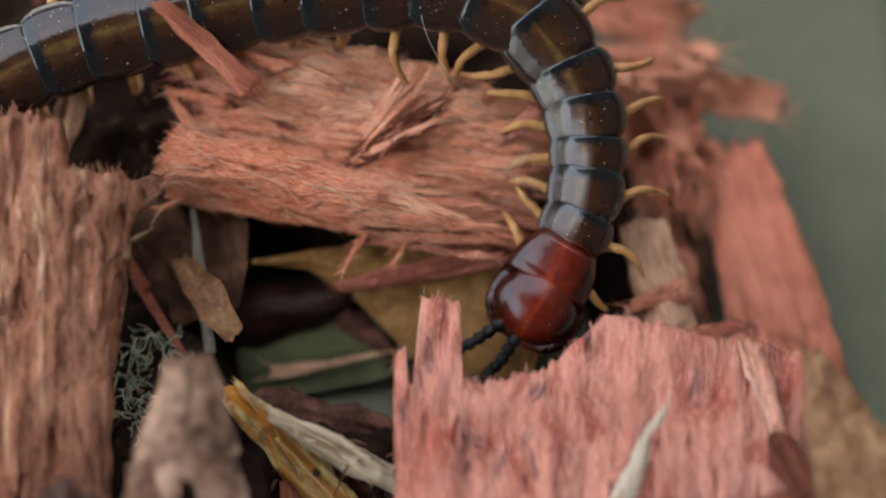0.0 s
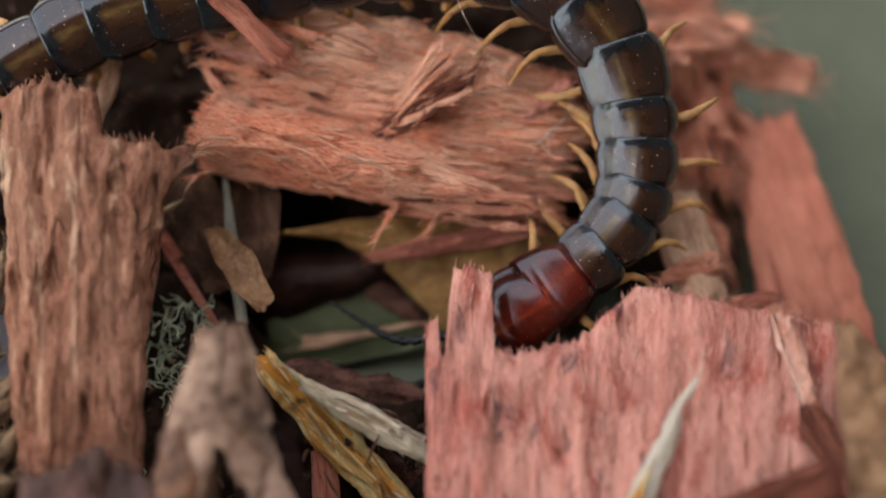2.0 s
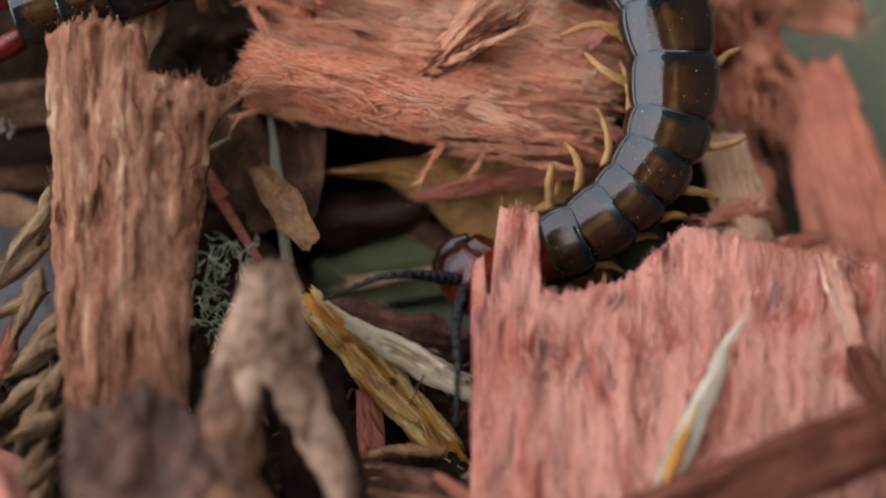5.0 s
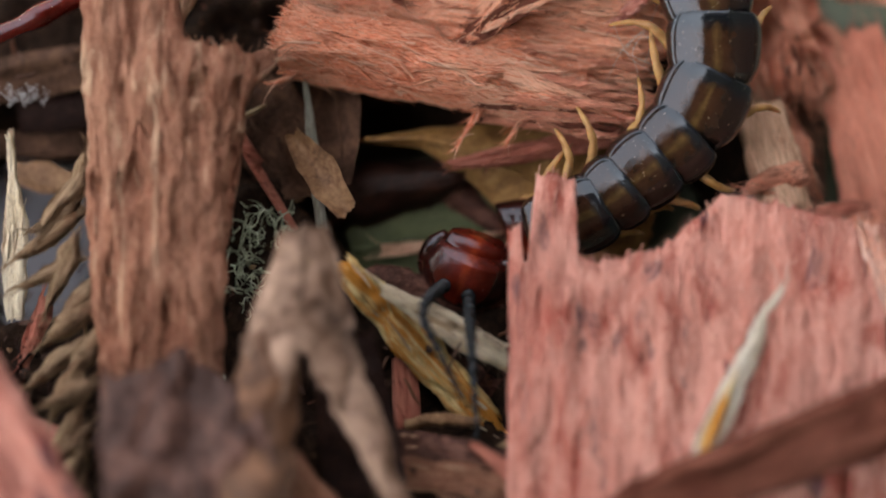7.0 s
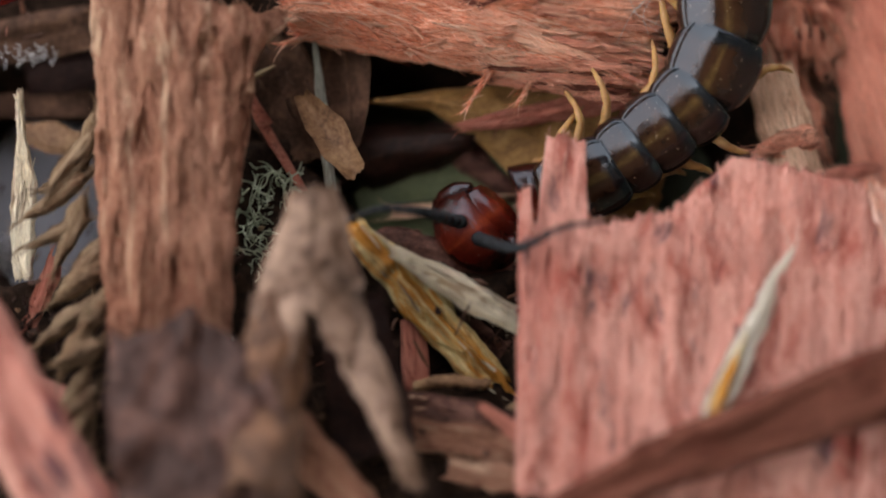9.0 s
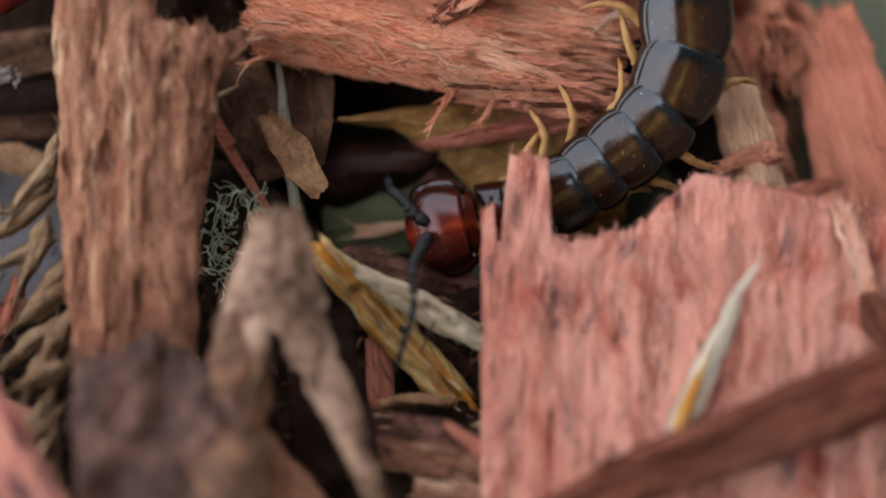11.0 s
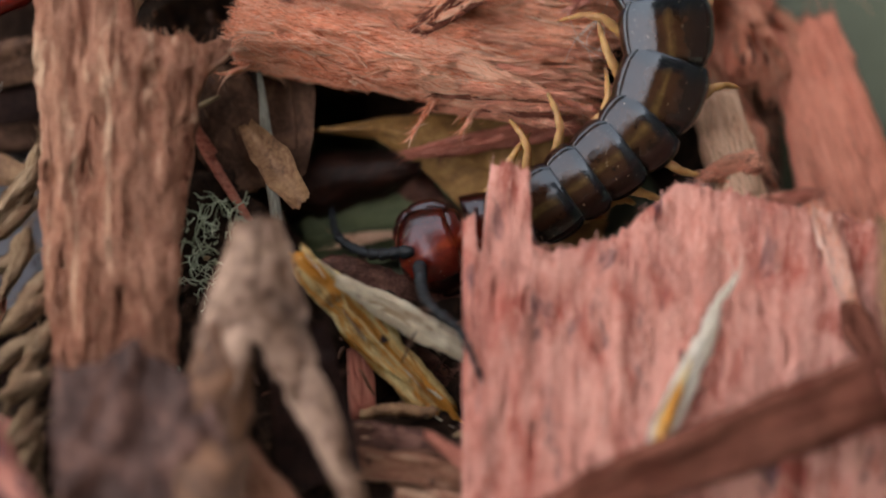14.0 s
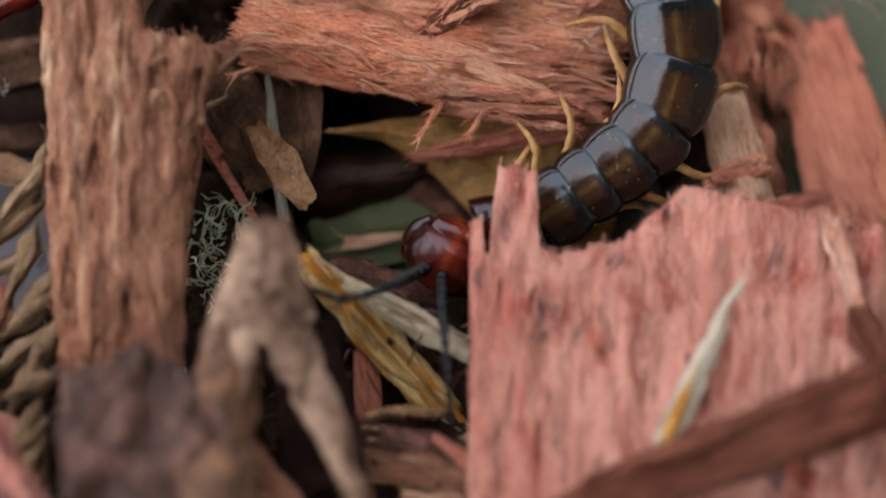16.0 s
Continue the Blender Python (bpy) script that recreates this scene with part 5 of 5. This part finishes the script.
def leg_mesh(name, side, reach, mat, parent, swing=1.0):
    """One leg of five straight joints: out, up over the knee and down to a dark claw."""
    pts = [Vector((0, 0, 0)), Vector((-0.5, 1.2, 0.7)), Vector((-1.1, 2.9, 1.35)), Vector((-0.8, 4.7, 0.95)), Vector((-0.1, 6.2, -0.4)), Vector((0.4, 7.1, -1.7)), Vector((0.5, 7.35, -2.05))]
    pts = [Vector((p.x * swing, p.y * side, p.z)) * MM * reach for p in pts]
    girth = [(0.46, 0.50, 0.46), (0.45, 0.44, 0.37), (0.39, 0.36, 0.29), (0.30, 0.26, 0.21), (0.20, 0.16, 0.10), (0.09, 0.06, 0.01)]
    cur, rad = [], []
    for a, b, (r0, r1, r2) in zip(pts, pts[1:], girth):
        for f, r in ((0.04, r0 * 0.86), (0.16, r0), (0.5, r1), (0.84, r2), (0.95, r2 * 0.9)):
            cur.append(a.lerp(b, f))
            rad.append(r * MM)
    v, f = tube(cur, rad, 9)
    ob = mesh_obj(name, v, f, mat, parent)
    ob.data.materials.append(M_CLAW)
    for k, poly in enumerate(ob.data.polygons):
        if k >= 25 * 9 and len(poly.vertices) == 4:
            poly.material_index = 1
    return ob


segments, legs = [], []
for i, (sl, sw) in enumerate(zip(SEG_LEN, SEG_WID)):
    red = i < 2
    if i == 0:
        seg = plate_mesh("head_shield", sl, sw, 3.0, M_HEAD, head=True)
        seg["label"] = "glossy red-brown rounded head shield"
        jaw_r = [0.5, 0.85, 0.85, 0.75, 0.7, 0.45, 0.1]
        for sd in (-1, 1):
            jp = [Vector((-2.4, 2.9 * sd, -0.4)), Vector((-0.7, 3.65 * sd, -0.2)), Vector((1.3, 3.6 * sd, -0.4)), Vector((2.6, 2.7 * sd, -0.9)), Vector((3.2, 1.5 * sd, -1.4)), Vector((3.4, 0.4 * sd, -1.9))]
            v, f = tube(spline([p * MM for p in jp], 34), (prof(jaw_r, np.linspace(0, 1, 34)) - 0.16 * np.exp(-((np.linspace(0, 1, 34) - 0.42) / 0.02) ** 2) - 0.13 * np.exp(-((np.linspace(0, 1, 34) - 0.62) / 0.02) ** 2)) * MM, 14)
            jaw = mesh_obj("poison_claw", v, f, M_HEAD, seg)
    else:
        seg = plate_mesh("tergite", sl, sw, 2.9 if red else 2.6, M_HEAD if red else M_TERGITE, red=red)
        if red:
            seg["label"] = "red-brown first back plate"
        v, f = rim_mesh(sl, sw * (0.86 if red else 1.0), 2.6)
        mesh_obj("rear_rim", v, f, M_HEAD if red else M_RIM, seg)
    # flank and belly
    bv, bf = tube([Vector((sl * q, 0, -0.9)) * MM for q in (-0.55, -0.3, 0, 0.3, 0.55)], [sw * 0.36 * MM, sw * 0.42 * MM, sw * 0.43 * MM, sw * 0.42 * MM, sw * 0.34 * MM], 16, 0.5)
    mesh_obj("flank", bv, bf, M_HEAD if red else M_BELLY, seg)
    seg.parent = centipede
    segments.append(seg)
    if i >= 1 and i < 21:
        for sd in (-1, 1):
            lg = leg_mesh("leg", sd, (0.62 if i == 1 else 0.80 + 0.012 * i) * (0.78 if sd > 0 and i < 9 else 1.0), M_LEG, seg, (1.0, 0.3, 0.75, -0.4, 0.9)[(i * 2 + sd) % 5])
            legs.append((lg, i, sd, sw))
# tail: last pair of long legs
tail_legs = []
for sd in (-1, 1):
    p = [Vector((0, 0, 0)), Vector((-3.5, 1.0 * sd, 0.6)), Vector((-7.5, 1.9 * sd, 0.7)), Vector((-11, 2.4 * sd, 0.0)), Vector((-14, 2.6 * sd, -1.0))]
    v, f = tube(spline([q * MM for q in p], 34), prof([0.9, 1.25, 0.95, 1.15, 0.8, 0.9, 0.5, 0.1], np.linspace(0, 1, 34)) * MM, 12)
    tl = mesh_obj("tail_leg", v, f, M_TAIL, segments[-1])
    tl.location = Vector((-1.5, 1.5 * sd, -0.2)) * MM
    tl["label"] = "glossy red tail leg"

ANT_N = 15
ANT_L = 16.8
antennae = []
for side in (0, 1):
    arts = []
    for k in range(ANT_N):
        ln = ANT_L / ANT_N
        r0 = 0.50 * (1 - k / ANT_N) ** 0.75 + 0.12
        v, f = tube([Vector((ln * q, 0, 0)) * MM for q in (-0.52, -0.35, 0.1, 0.42, 0.56)], [r0 * 0.50 * MM, r0 * 0.74 * MM, r0 * 1.0 * MM, r0 * 1.06 * MM, r0 * 0.5 * MM], 12)
        a = mesh_obj("antenna_joint", v, f, M_ANTENNA, centipede)
        arts.append(a)
    antennae.append(arts)


# the body's line, head first, in mm across and up the slope, at several times; depth follows from depth_along()
def line(*uv):
    return [Vector((u, v, 0)) for u, v in uv]


BODY = {
    0.0: line((17.0, 2.4), (18.1, 5.4), (20.2, 9.3), (22.1, 12.4), (23.0, 15.5), (23.2, 18.7), (23.2, 22.0), (22.2, 25.3), (20.4, 28.6), (17.4, 31.8), (13.1, 33.9), (8.1, 34.6), (2.1, 34.3), (-5.0, 33.6), (-12.5, 31.9), (-20.6, 30.1), (-26.7, 27.7), (-33.2, 23.8), (-41.8, 18.9)),
    0.5: line((16.0, 2.5), (18.0, 5.5), (20.4, 9.1), (22.5, 12.3), (23.4, 15.3), (23.6, 18.5), (23.5, 21.8), (22.4, 25.1), (20.6, 28.4), (17.6, 31.7), (13.1, 34.0), (8.1, 34.6), (2.0, 34.2), (-5.0, 33.6), (-12.6, 31.9), (-20.6, 30.1), (-26.7, 27.6), (-33.3, 23.8), (-41.9, 18.8)),
    1.0: line((14.3, 2.0), (16.6, 4.8), (19.2, 8.3), (21.9, 11.0), (23.2, 14.3), (23.7, 17.5), (23.6, 21.1), (22.7, 24.3), (21.3, 27.6), (18.5, 30.9), (14.3, 33.7), (8.7, 34.8), (2.2, 34.4), (-4.8, 33.7), (-12.4, 31.9), (-20.5, 30.0), (-26.5, 27.6), (-33.1, 23.7), (-41.7, 18.7)),
    1.5: line((12.7, 1.8), (15.3, 4.1), (18.3, 7.2), (21.4, 9.1), (23.5, 11.6), (24.5, 15.4), (24.5, 19.1), (23.9, 22.9), (22.6, 26.4), (20.5, 29.6), (16.5, 32.5), (11.0, 34.3), (3.9, 34.6), (-3.6, 33.9), (-11.7, 32.0), (-20.0, 30.1), (-26.3, 27.5), (-32.9, 23.5), (-41.5, 18.5)),
    2.0: line((11.3, 0.7), (13.8, 2.2), (16.8, 4.7), (20.4, 7.2), (23.2, 10.2), (24.6, 13.7), (24.7, 17.5), (24.2, 21.5), (23.0, 25.5), (21.0, 29.0), (17.5, 32.1), (12.2, 34.1), (5.2, 34.7), (-2.9, 34.0), (-11.4, 32.1), (-19.8, 30.2), (-26.1, 27.5), (-32.6, 23.6), (-41.2, 18.6)),
    2.5: line((9.4, -0.3), (12.1, 1.3), (15.4, 3.1), (18.7, 5.2), (21.4, 7.9), (23.3, 11.4), (24.0, 15.2), (23.7, 19.2), (23.0, 23.5), (21.0, 27.5), (17.7, 31.3), (12.5, 33.8), (5.7, 34.8), (-2.8, 34.0), (-11.4, 32.2), (-19.7, 30.3), (-26.0, 27.5), (-32.5, 23.4), (-41.1, 18.4)),
    3.0: line((7.6, -0.9), (10.2, 0.9), (13.8, 2.7), (17.2, 4.6), (20.0, 6.3), (22.2, 9.6), (23.4, 12.9), (23.6, 16.9), (23.3, 20.9), (21.3, 25.7), (18.2, 29.9), (13.2, 33.2), (6.2, 34.5), (-2.3, 34.0), (-10.9, 32.2), (-19.4, 30.3), (-25.7, 27.5), (-32.0, 23.5), (-40.5, 18.5)),
    5.5: line((4.0, -1.4), (5.9, 1.4), (9.2, 2.3), (12.5, 2.7), (15.2, 4.0), (17.9, 5.9), (20.8, 8.8), (23.1, 12.5), (24.0, 16.7), (23.7, 21.8), (22.0, 27.3), (18.2, 31.3), (11.9, 33.8), (4.4, 34.5), (-4.1, 33.8), (-12.7, 31.5), (-19.7, 29.0), (-25.5, 26.7), (-31.2, 25.1)),
    7.0: line((0.8, -4.4), (2.7, -0.9), (5.8, 0.8), (9.0, 1.5), (12.5, 2.8), (14.9, 4.8), (17.9, 7.2), (21.3, 10.1), (23.5, 13.8), (24.0, 19.1), (22.5, 25.1), (19.0, 29.6), (12.7, 32.3), (5.2, 33.3), (-3.3, 32.7), (-11.8, 31.0), (-19.2, 28.5), (-25.2, 26.5), (-31.2, 24.9)),
    16.0: line((1.2, -3.9), (3.4, -0.7), (6.2, 0.3), (9.4, 1.1), (12.7, 2.3), (15.1, 4.3), (18.4, 6.6), (21.6, 9.4), (23.6, 13.1), (23.9, 18.1), (22.5, 23.8), (19.0, 28.3), (12.8, 31.3), (5.3, 32.5), (-3.4, 32.0), (-11.8, 30.1), (-19.3, 27.7), (-25.3, 25.7), (-31.3, 24.2)),
}


def depth_along(d, t):
    """Height out of the slope of the body's point d mm behind the front of the head."""
    k = min(1.0, max(0.0, (t - 2.0) / 3.5))
    near = -0.5 - 1.5 * k * math.exp(-((d - 4) / 8.0) ** 2)
    return near + 1.0 * math.exp(-((d - 38) / 14.0) ** 2)


def along(pts, d):
    """Point and heading at d mm along a polyline spline."""
    for a, b in zip(pts, pts[1:]):
        l = (b - a).length
        if d <= l:
            return a.lerp(b, d / l)
        d -= l
    return pts[-1] + (pts[-1] - pts[-2]).normalized() * d


FINE = {t: spline(p, 220) for t, p in BODY.items()}
LINE_TIMES = sorted(BODY)


def body_point(t, d):
    t = min(max(t, LINE_TIMES[0]), LINE_TIMES[-1])
    for a, b in zip(LINE_TIMES, LINE_TIMES[1:]):
        if a <= t <= b:
            f = (t - a) / (b - a)
            p = along(FINE[a], d).lerp(along(FINE[b], d), f)
            return S(p.x, p.y, depth_along(d, t)) - BODY_BASE
    return None


def pose_from(p, x, z):
    x = x.normalized()
    z = (z - x * z.dot(x)).normalized()
    m = Matrix((x, z.cross(x), z)).transposed().to_4x4()
    m.translation = p
    return m


# head: time, middle of the shield, way it faces (mm across, up), how far it nods up towards the viewer (degrees)
HEAD_A = [(0.0, (18.4, 5.7), (15.6, 1.4), -8), (0.5, (18.0, 5.6), (15.3, 1.3), -8), (1.0, (17.1, 4.9), (13.8, 1.3), -8), (1.5, (16.1, 4.4), (12.5, 1.8), -6), (2.0, (14.6, 2.4), (11.0, 0.2), -4),
          (2.5, (11.7, 1.3), (8.6, -0.8), 0), (3.0, (9.9, 1.1), (6.6, -1.4), 4)]
HEAD_B = [(5.5, (6.9, 1.2), (4.9, -2.1), 30), (6.0, (5.7, 0.7), (3.8, -3.0), 32), (6.5, (2.9, -0.4), (0.3, -4.6), 28), (7.0, (2.7, -0.5), (0.7, -5.2), 30), (7.5, (2.5, -1.4), (0.9, -5.8), 32),
          (8.0, (2.4, -1.3), (0.8, -5.9), 34), (8.5, (2.6, -1.3), (0.3, -5.1), 32), (9.0, (3.1, -0.6), (-0.0, -3.3), 34), (9.5, (3.1, 0.4), (-0.2, -1.0), 28)]
HEAD_C = [(12.0, (3.7, 0.2), (-1.1, -0.6), 8), (12.5, (3.8, -0.2), (-0.8, -0.9), 8), (13.0, (3.7, -0.5), (-0.3, -2.3), 12), (13.5, (3.5, -0.7), (-0.4, -2.4), 12), (14.0, (3.9, -0.7), (0.1, -2.3), 14),
          (14.5, (3.9, -1.1), (0.7, -3.5), 22), (15.0, (3.9, -0.8), (1.0, -4.0), 26), (15.5, (4.3, -0.4), (2.2, -4.2), 30), (16.0, (4.2, -0.9), (2.2, -4.6), 30)]
# feelers: time, four places from root to tip (mm across, up), the depth in which they reach on: -1 down, 1 up, 2.2 up over the broad chip
FEELER_L = [[(0.0, (14.8, 4.0), (11.8, 1.9), (8.8, 0.8), (5.8, 0.3), -1), (0.5, (14.0, 3.2), (11.6, 2.1), (7.0, 1.3), (2.5, 1.4), -1), (1.0, (12.4, 3.4), (9.0, 2.7), (5.9, 2.5), (-1.0, 4.5), -1), (1.5, (11.9, 3.0), (8.7, 1.6), (5.1, 0.5), (-2.3, -1.9), -1),
             (2.0, (11.3, 1.4), (5.0, 0.1), (2.1, 0.5), (-3.1, 3.7), -1), (2.5, (9.1, -0.1), (4.9, 0.1), (2.6, 1.3), (1.0, 4.1), -1), (3.0, (7.6, -0.2), (4.8, -0.2), (0.4, 1.2), (-2.1, 4.6), -1)],
            [(5.5, (3.7, -0.3), (-0.1, -0.9), (-3.6, -2.9), (-7.1, -5.4), 1), (6.0, (2.8, -1.2), (1.2, -2.6), (-0.5, -4.6), (-2.0, -6.6), 1), (6.5, (-0.2, -3.1), (-2.7, -3.8), (-5.2, -5.3), (-6.5, -8.1), 1), (7.0, (-0.3, -3.7), (-1.4, -4.4), (-1.7, -5.9), (-1.1, -7.2), 1),
             (7.5, (-0.3, -4.4), (-2.6, -6.8), (-3.4, -9.8), (-3.1, -12.8), 1), (8.0, (0.1, -4.7), (-1.8, -6.9), (-1.5, -10.4), (-0.1, -12.6), 1), (8.5, (0.6, -4.0), (-2.1, -5.6), (-4.1, -8.1), (-5.3, -9.8), 1), (9.0, (0.6, -1.2), (-3.0, -0.1), (-6.0, 0.1), (-8.0, -0.6), 1),
             (9.5, (-0.2, 0.8), (-1.7, 3.0), (-2.3, 5.0), (-2.2, 7.0), 1)],
            [(12.0, (0.4, 0.5), (-1.1, 1.4), (-2.3, 2.1), (-3.1, 1.9), -1), (12.5, (0.3, 0.1), (-3.6, -0.0), (-6.1, -0.8), (-9.0, -1.5), -1), (13.0, (0.4, -0.6), (-3.5, -0.3), (-6.5, 0.2), (-9.0, 0.7), -1), (13.5, (0.2, -0.8), (-2.8, -0.1), (-5.3, 1.1), (-6.8, 2.6), -1),
             (14.0, (0.7, -1.2), (-2.7, -1.3), (-5.4, 0.2), (-6.1, 2.7), -1), (14.5, (0.7, -1.9), (-1.6, -3.0), (-4.1, -2.5), (-5.8, 2.0), -1), (15.0, (0.7, -2.3), (-1.3, -3.3), (-2.8, -4.3), (-4.0, -3.8), 1), (15.5, (1.9, -1.8), (-2.1, -1.8), (-4.1, -2.3), (-5.6, -3.1), 1),
             (16.0, (1.5, -2.6), (-1.3, -3.9), (-4.8, -4.9), (-8.3, -4.1), 1)]]
FEELER_R = [[(0.0, (16.3, 2.5), (14.8, 0.2), (12.8, -1.2), (9.8, -2.3), -1), (0.5, (15.1, 2.0), (13.0, -0.5), (10.5, -2.5), (7.5, -3.4), -1), (1.0, (13.8, 1.7), (12.5, -0.2), (10.5, -2.2), (7.9, -3.2), -1), (1.5, (13.0, 1.1), (10.7, -1.4), (8.2, -3.4), (5.7, -4.4), -1),
             (2.0, (12.0, 0.2), (9.0, -2.3), (4.6, -4.2), (2.4, -5.3), -1), (2.5, (9.6, -1.3), (5.3, -3.2), (2.6, -3.2), (-0.4, -3.4), -1), (3.0, (8.1, -1.9), (5.3, -4.0), (0.1, -4.2), (-6.4, -5.9), -1)],
            [(5.5, (4.2, -1.0), (4.5, -3.9), (5.1, -7.9), (5.4, -11.9), 1), (6.0, (3.9, -2.4), (3.8, -5.1), (4.2, -8.6), (4.6, -11.6), 1), (6.5, (1.2, -4.5), (0.0, -7.3), (-1.2, -10.8), (-0.5, -15.8), 1), (7.0, (2.1, -4.6), (2.4, -7.4), (2.6, -10.4), (2.9, -15.4), 1),
             (7.5, (2.0, -5.2), (3.6, -7.8), (5.4, -11.3), (6.6, -15.3), 1), (8.0, (1.9, -5.6), (4.2, -6.6), (9.2, -6.8), (13.2, -6.3), 2.2), (8.5, (2.4, -4.8), (4.6, -5.0), (7.2, -4.7), (9.4, -4.2), 2.2), (9.0, (1.7, -2.8), (5.6, -3.2), (8.9, -1.5), (12.4, -0.9), 2.2),
             (9.5, (0.2, -0.6), (0.3, -1.7), (0.6, -2.8), (1.0, -3.8), 1)],
            [(12.0, (0.6, -1.1), (-0.3, -4.3), (-0.3, -7.3), (-1.8, -11.8), 1), (12.5, (0.6, -1.5), (0.7, -4.8), (1.4, -8.3), (0.7, -11.8), 1), (13.0, (1.1, -2.5), (1.7, -5.5), (4.4, -8.5), (6.0, -12.0), 1), (13.5, (0.9, -2.3), (1.4, -5.6), (2.9, -8.6), (4.4, -11.6), 1),
             (14.0, (1.4, -2.5), (2.5, -5.3), (5.3, -7.8), (6.9, -11.3), 1), (14.5, (2.2, -2.9), (3.4, -6.0), (5.4, -8.5), (7.1, -11.0), 1), (15.0, (2.6, -3.1), (3.5, -6.3), (4.4, -9.3), (5.0, -14.3), 1), (15.5, (3.4, -3.0), (4.4, -5.3), (5.9, -8.3), (6.5, -12.3), 1),
             (16.0, (3.0, -3.3), (3.4, -7.1), (3.7, -10.6), (4.0, -15.1), 1)]]
HEAD = HEAD_A + HEAD_B + HEAD_C


def head_depth(t):
    return -0.5 if t < 2 else (-0.5 - 1.5 * min(1.0, (t - 2) / 3.5))


def motions():
    times = [0.0, 0.5, 1.0, 1.5, 2.0, 2.5, 3.0, 3.6, 4.3, 5.0, 5.5, 6.0, 6.5, 7.0, 9.5, 12.0, 16.0]
    # trunk plates follow one another along the body's line
    for i, seg in enumerate(segments):
        if i == 0:
            continue
        mid = SEG_AT[i] + SEG_LEN[i] / 2
        rows = []
        for t in times:
            h = SEG_LEN[i] * 0.5
            p, q = body_point(t, mid - h), body_point(t, mid + h)
            settled = min(1.0, max(0.0, (t - 3.0) / 2.5)) if i == 1 else 0.0
            later = min(1.0, max(0.0, (t - 3.0) / 2.5))
            mid = SEG_AT[i] + SEG_LEN[i] / 2 + 2.5 * settled
            p, q = body_point(t, mid - h), body_point(t, mid + h)
            drop = W_AX * -4.4 * MM * settled
            lean = -0.4 * settled if i == 1 else (0.26 if i < 8 else 0.0) * min(1.0, max(0.0, (5.5 - t) / 2.5))
            rows.append((t, pose_from((p + q) / 2 + drop, p - q, W_AX + V_AX * ((0.1 if i < 8 else -0.06) - (0.2 if i < 8 else 0.04) * later - 0.4 * settled) - U_AX * lean)))
        walk(seg, rows)
    # the head turns and nods
    rows = []
    for t, (mu, mv), (fu, fv), nod in HEAD:
        w = head_depth(t)
        k = 1.5 if 4 < t < 11 else (0.6 if t > 11 else 0.0)
        d = Vector((fu - mu, fv - mv)).normalized() * k
        mu, mv, fu, fv = mu + d.x, mv + d.y, fu + d.x, fv + d.y
        fwd = (U_AX * (fu - mu) + V_AX * (fv - mv)).normalized()
        n = radians(nod)
        # nodding shows its front: the shield's back rises and its front end sinks
        x = fwd * math.cos(n) - W_AX * math.sin(n)
        z = W_AX * math.cos(n) + fwd * math.sin(n)
        rows.append((t, pose_from(S(mu, mv, w) - BODY_BASE, x, z)))
    walk(segments[0], rows)
    # feelers, joint by joint
    for arts, tables in zip(antennae, (FEELER_L, FEELER_R)):
        rows = [[] for _ in arts]
        for (t, a, b, c, d, sign), (_, mid, _, _) in zip([r for part in tables for r in part], HEAD):
            flat = [Vector((u, v, 0)) for u, v in (a, b, c, d)]
            # the root sits in its socket under the shield's front
            flat[0] = flat[0].lerp(Vector((*mid, 0)), 0.2)
            lens = sum((q - p).length for p, q in zip(flat, flat[1:]))
            rise = math.sqrt(max(0.0 if sign < 0 else 20.0, min(64.0, ANT_L ** 2 - lens ** 2))) * sign
            if sign > 1:
                rise = 4.4 * sign
            w0 = head_depth(t) + (1.0 if t < 4 else 2.6)
            pts = [S(p.x, p.y, w0 + rise * f) - BODY_BASE for p, f in zip(flat, (0, 0.3, 0.65, 1.0) if sign < 0 else (0, 0.82, 1.0, 1.0))]
            fine_pts = spline(pts, 60)
            for k, art in enumerate(arts):
                s0, s1 = ANT_L / ANT_N * k * MM, ANT_L / ANT_N * (k + 1) * MM
                p, q = along(fine_pts, s0), along(fine_pts, s1)
                rows[k].append((t, pose_from((p + q) / 2, q - p, W_AX + V_AX * 0.3)))
        for art, rr in zip(arts, rows):
            walk(art, rr)
    # legs step while the body slides on
    steps = [0.0, 0.5, 1.0, 1.5, 2.0, 2.5, 3.0, 3.6, 4.3, 5.0, 5.5, 7.0, 16.0]
    gone = {0.0: 0, 0.5: 0.4, 1.0: 1.6, 1.5: 3.8, 2.0: 5.6, 2.5: 7.6, 3.0: 9.4, 3.6: 11.2, 4.3: 12.8, 5.0: 14.0, 5.5: 14.6, 7.0: 15.0, 16.0: 14.8}
    for lg, i, sd, sw in legs:
        rows = []
        for t in steps:
            a = math.sin(2 * math.pi * (gone[t] / 8.0 - i * 0.19 + (0.5 if sd > 0 else 0)))
            back = (10 + 38 * min(1.0, max(0.0, (t - 0.8) / 2.2))) if i < 11 else 0
            yaw = -sd * (2 + 26 * a) + sd * back
            lift = 6 * math.cos(2 * math.pi * (gone[t] / 8.0 - i * 0.19 + (0.5 if sd > 0 else 0)))
            # legs of the hinder trunk are tucked under the plates, but for a few that stand out
            droop = 86 if sd < 0 and i > 10 and i != 14 else (38 if i > 10 else (18 if sd > 0 else 4))
            rows.append((t, pose(0.2 * MM, sd * sw * 0.40 * MM, -0.7 * MM, sd * (lift - droop), 0, yaw)))
        walk(lg, rows)


motions()
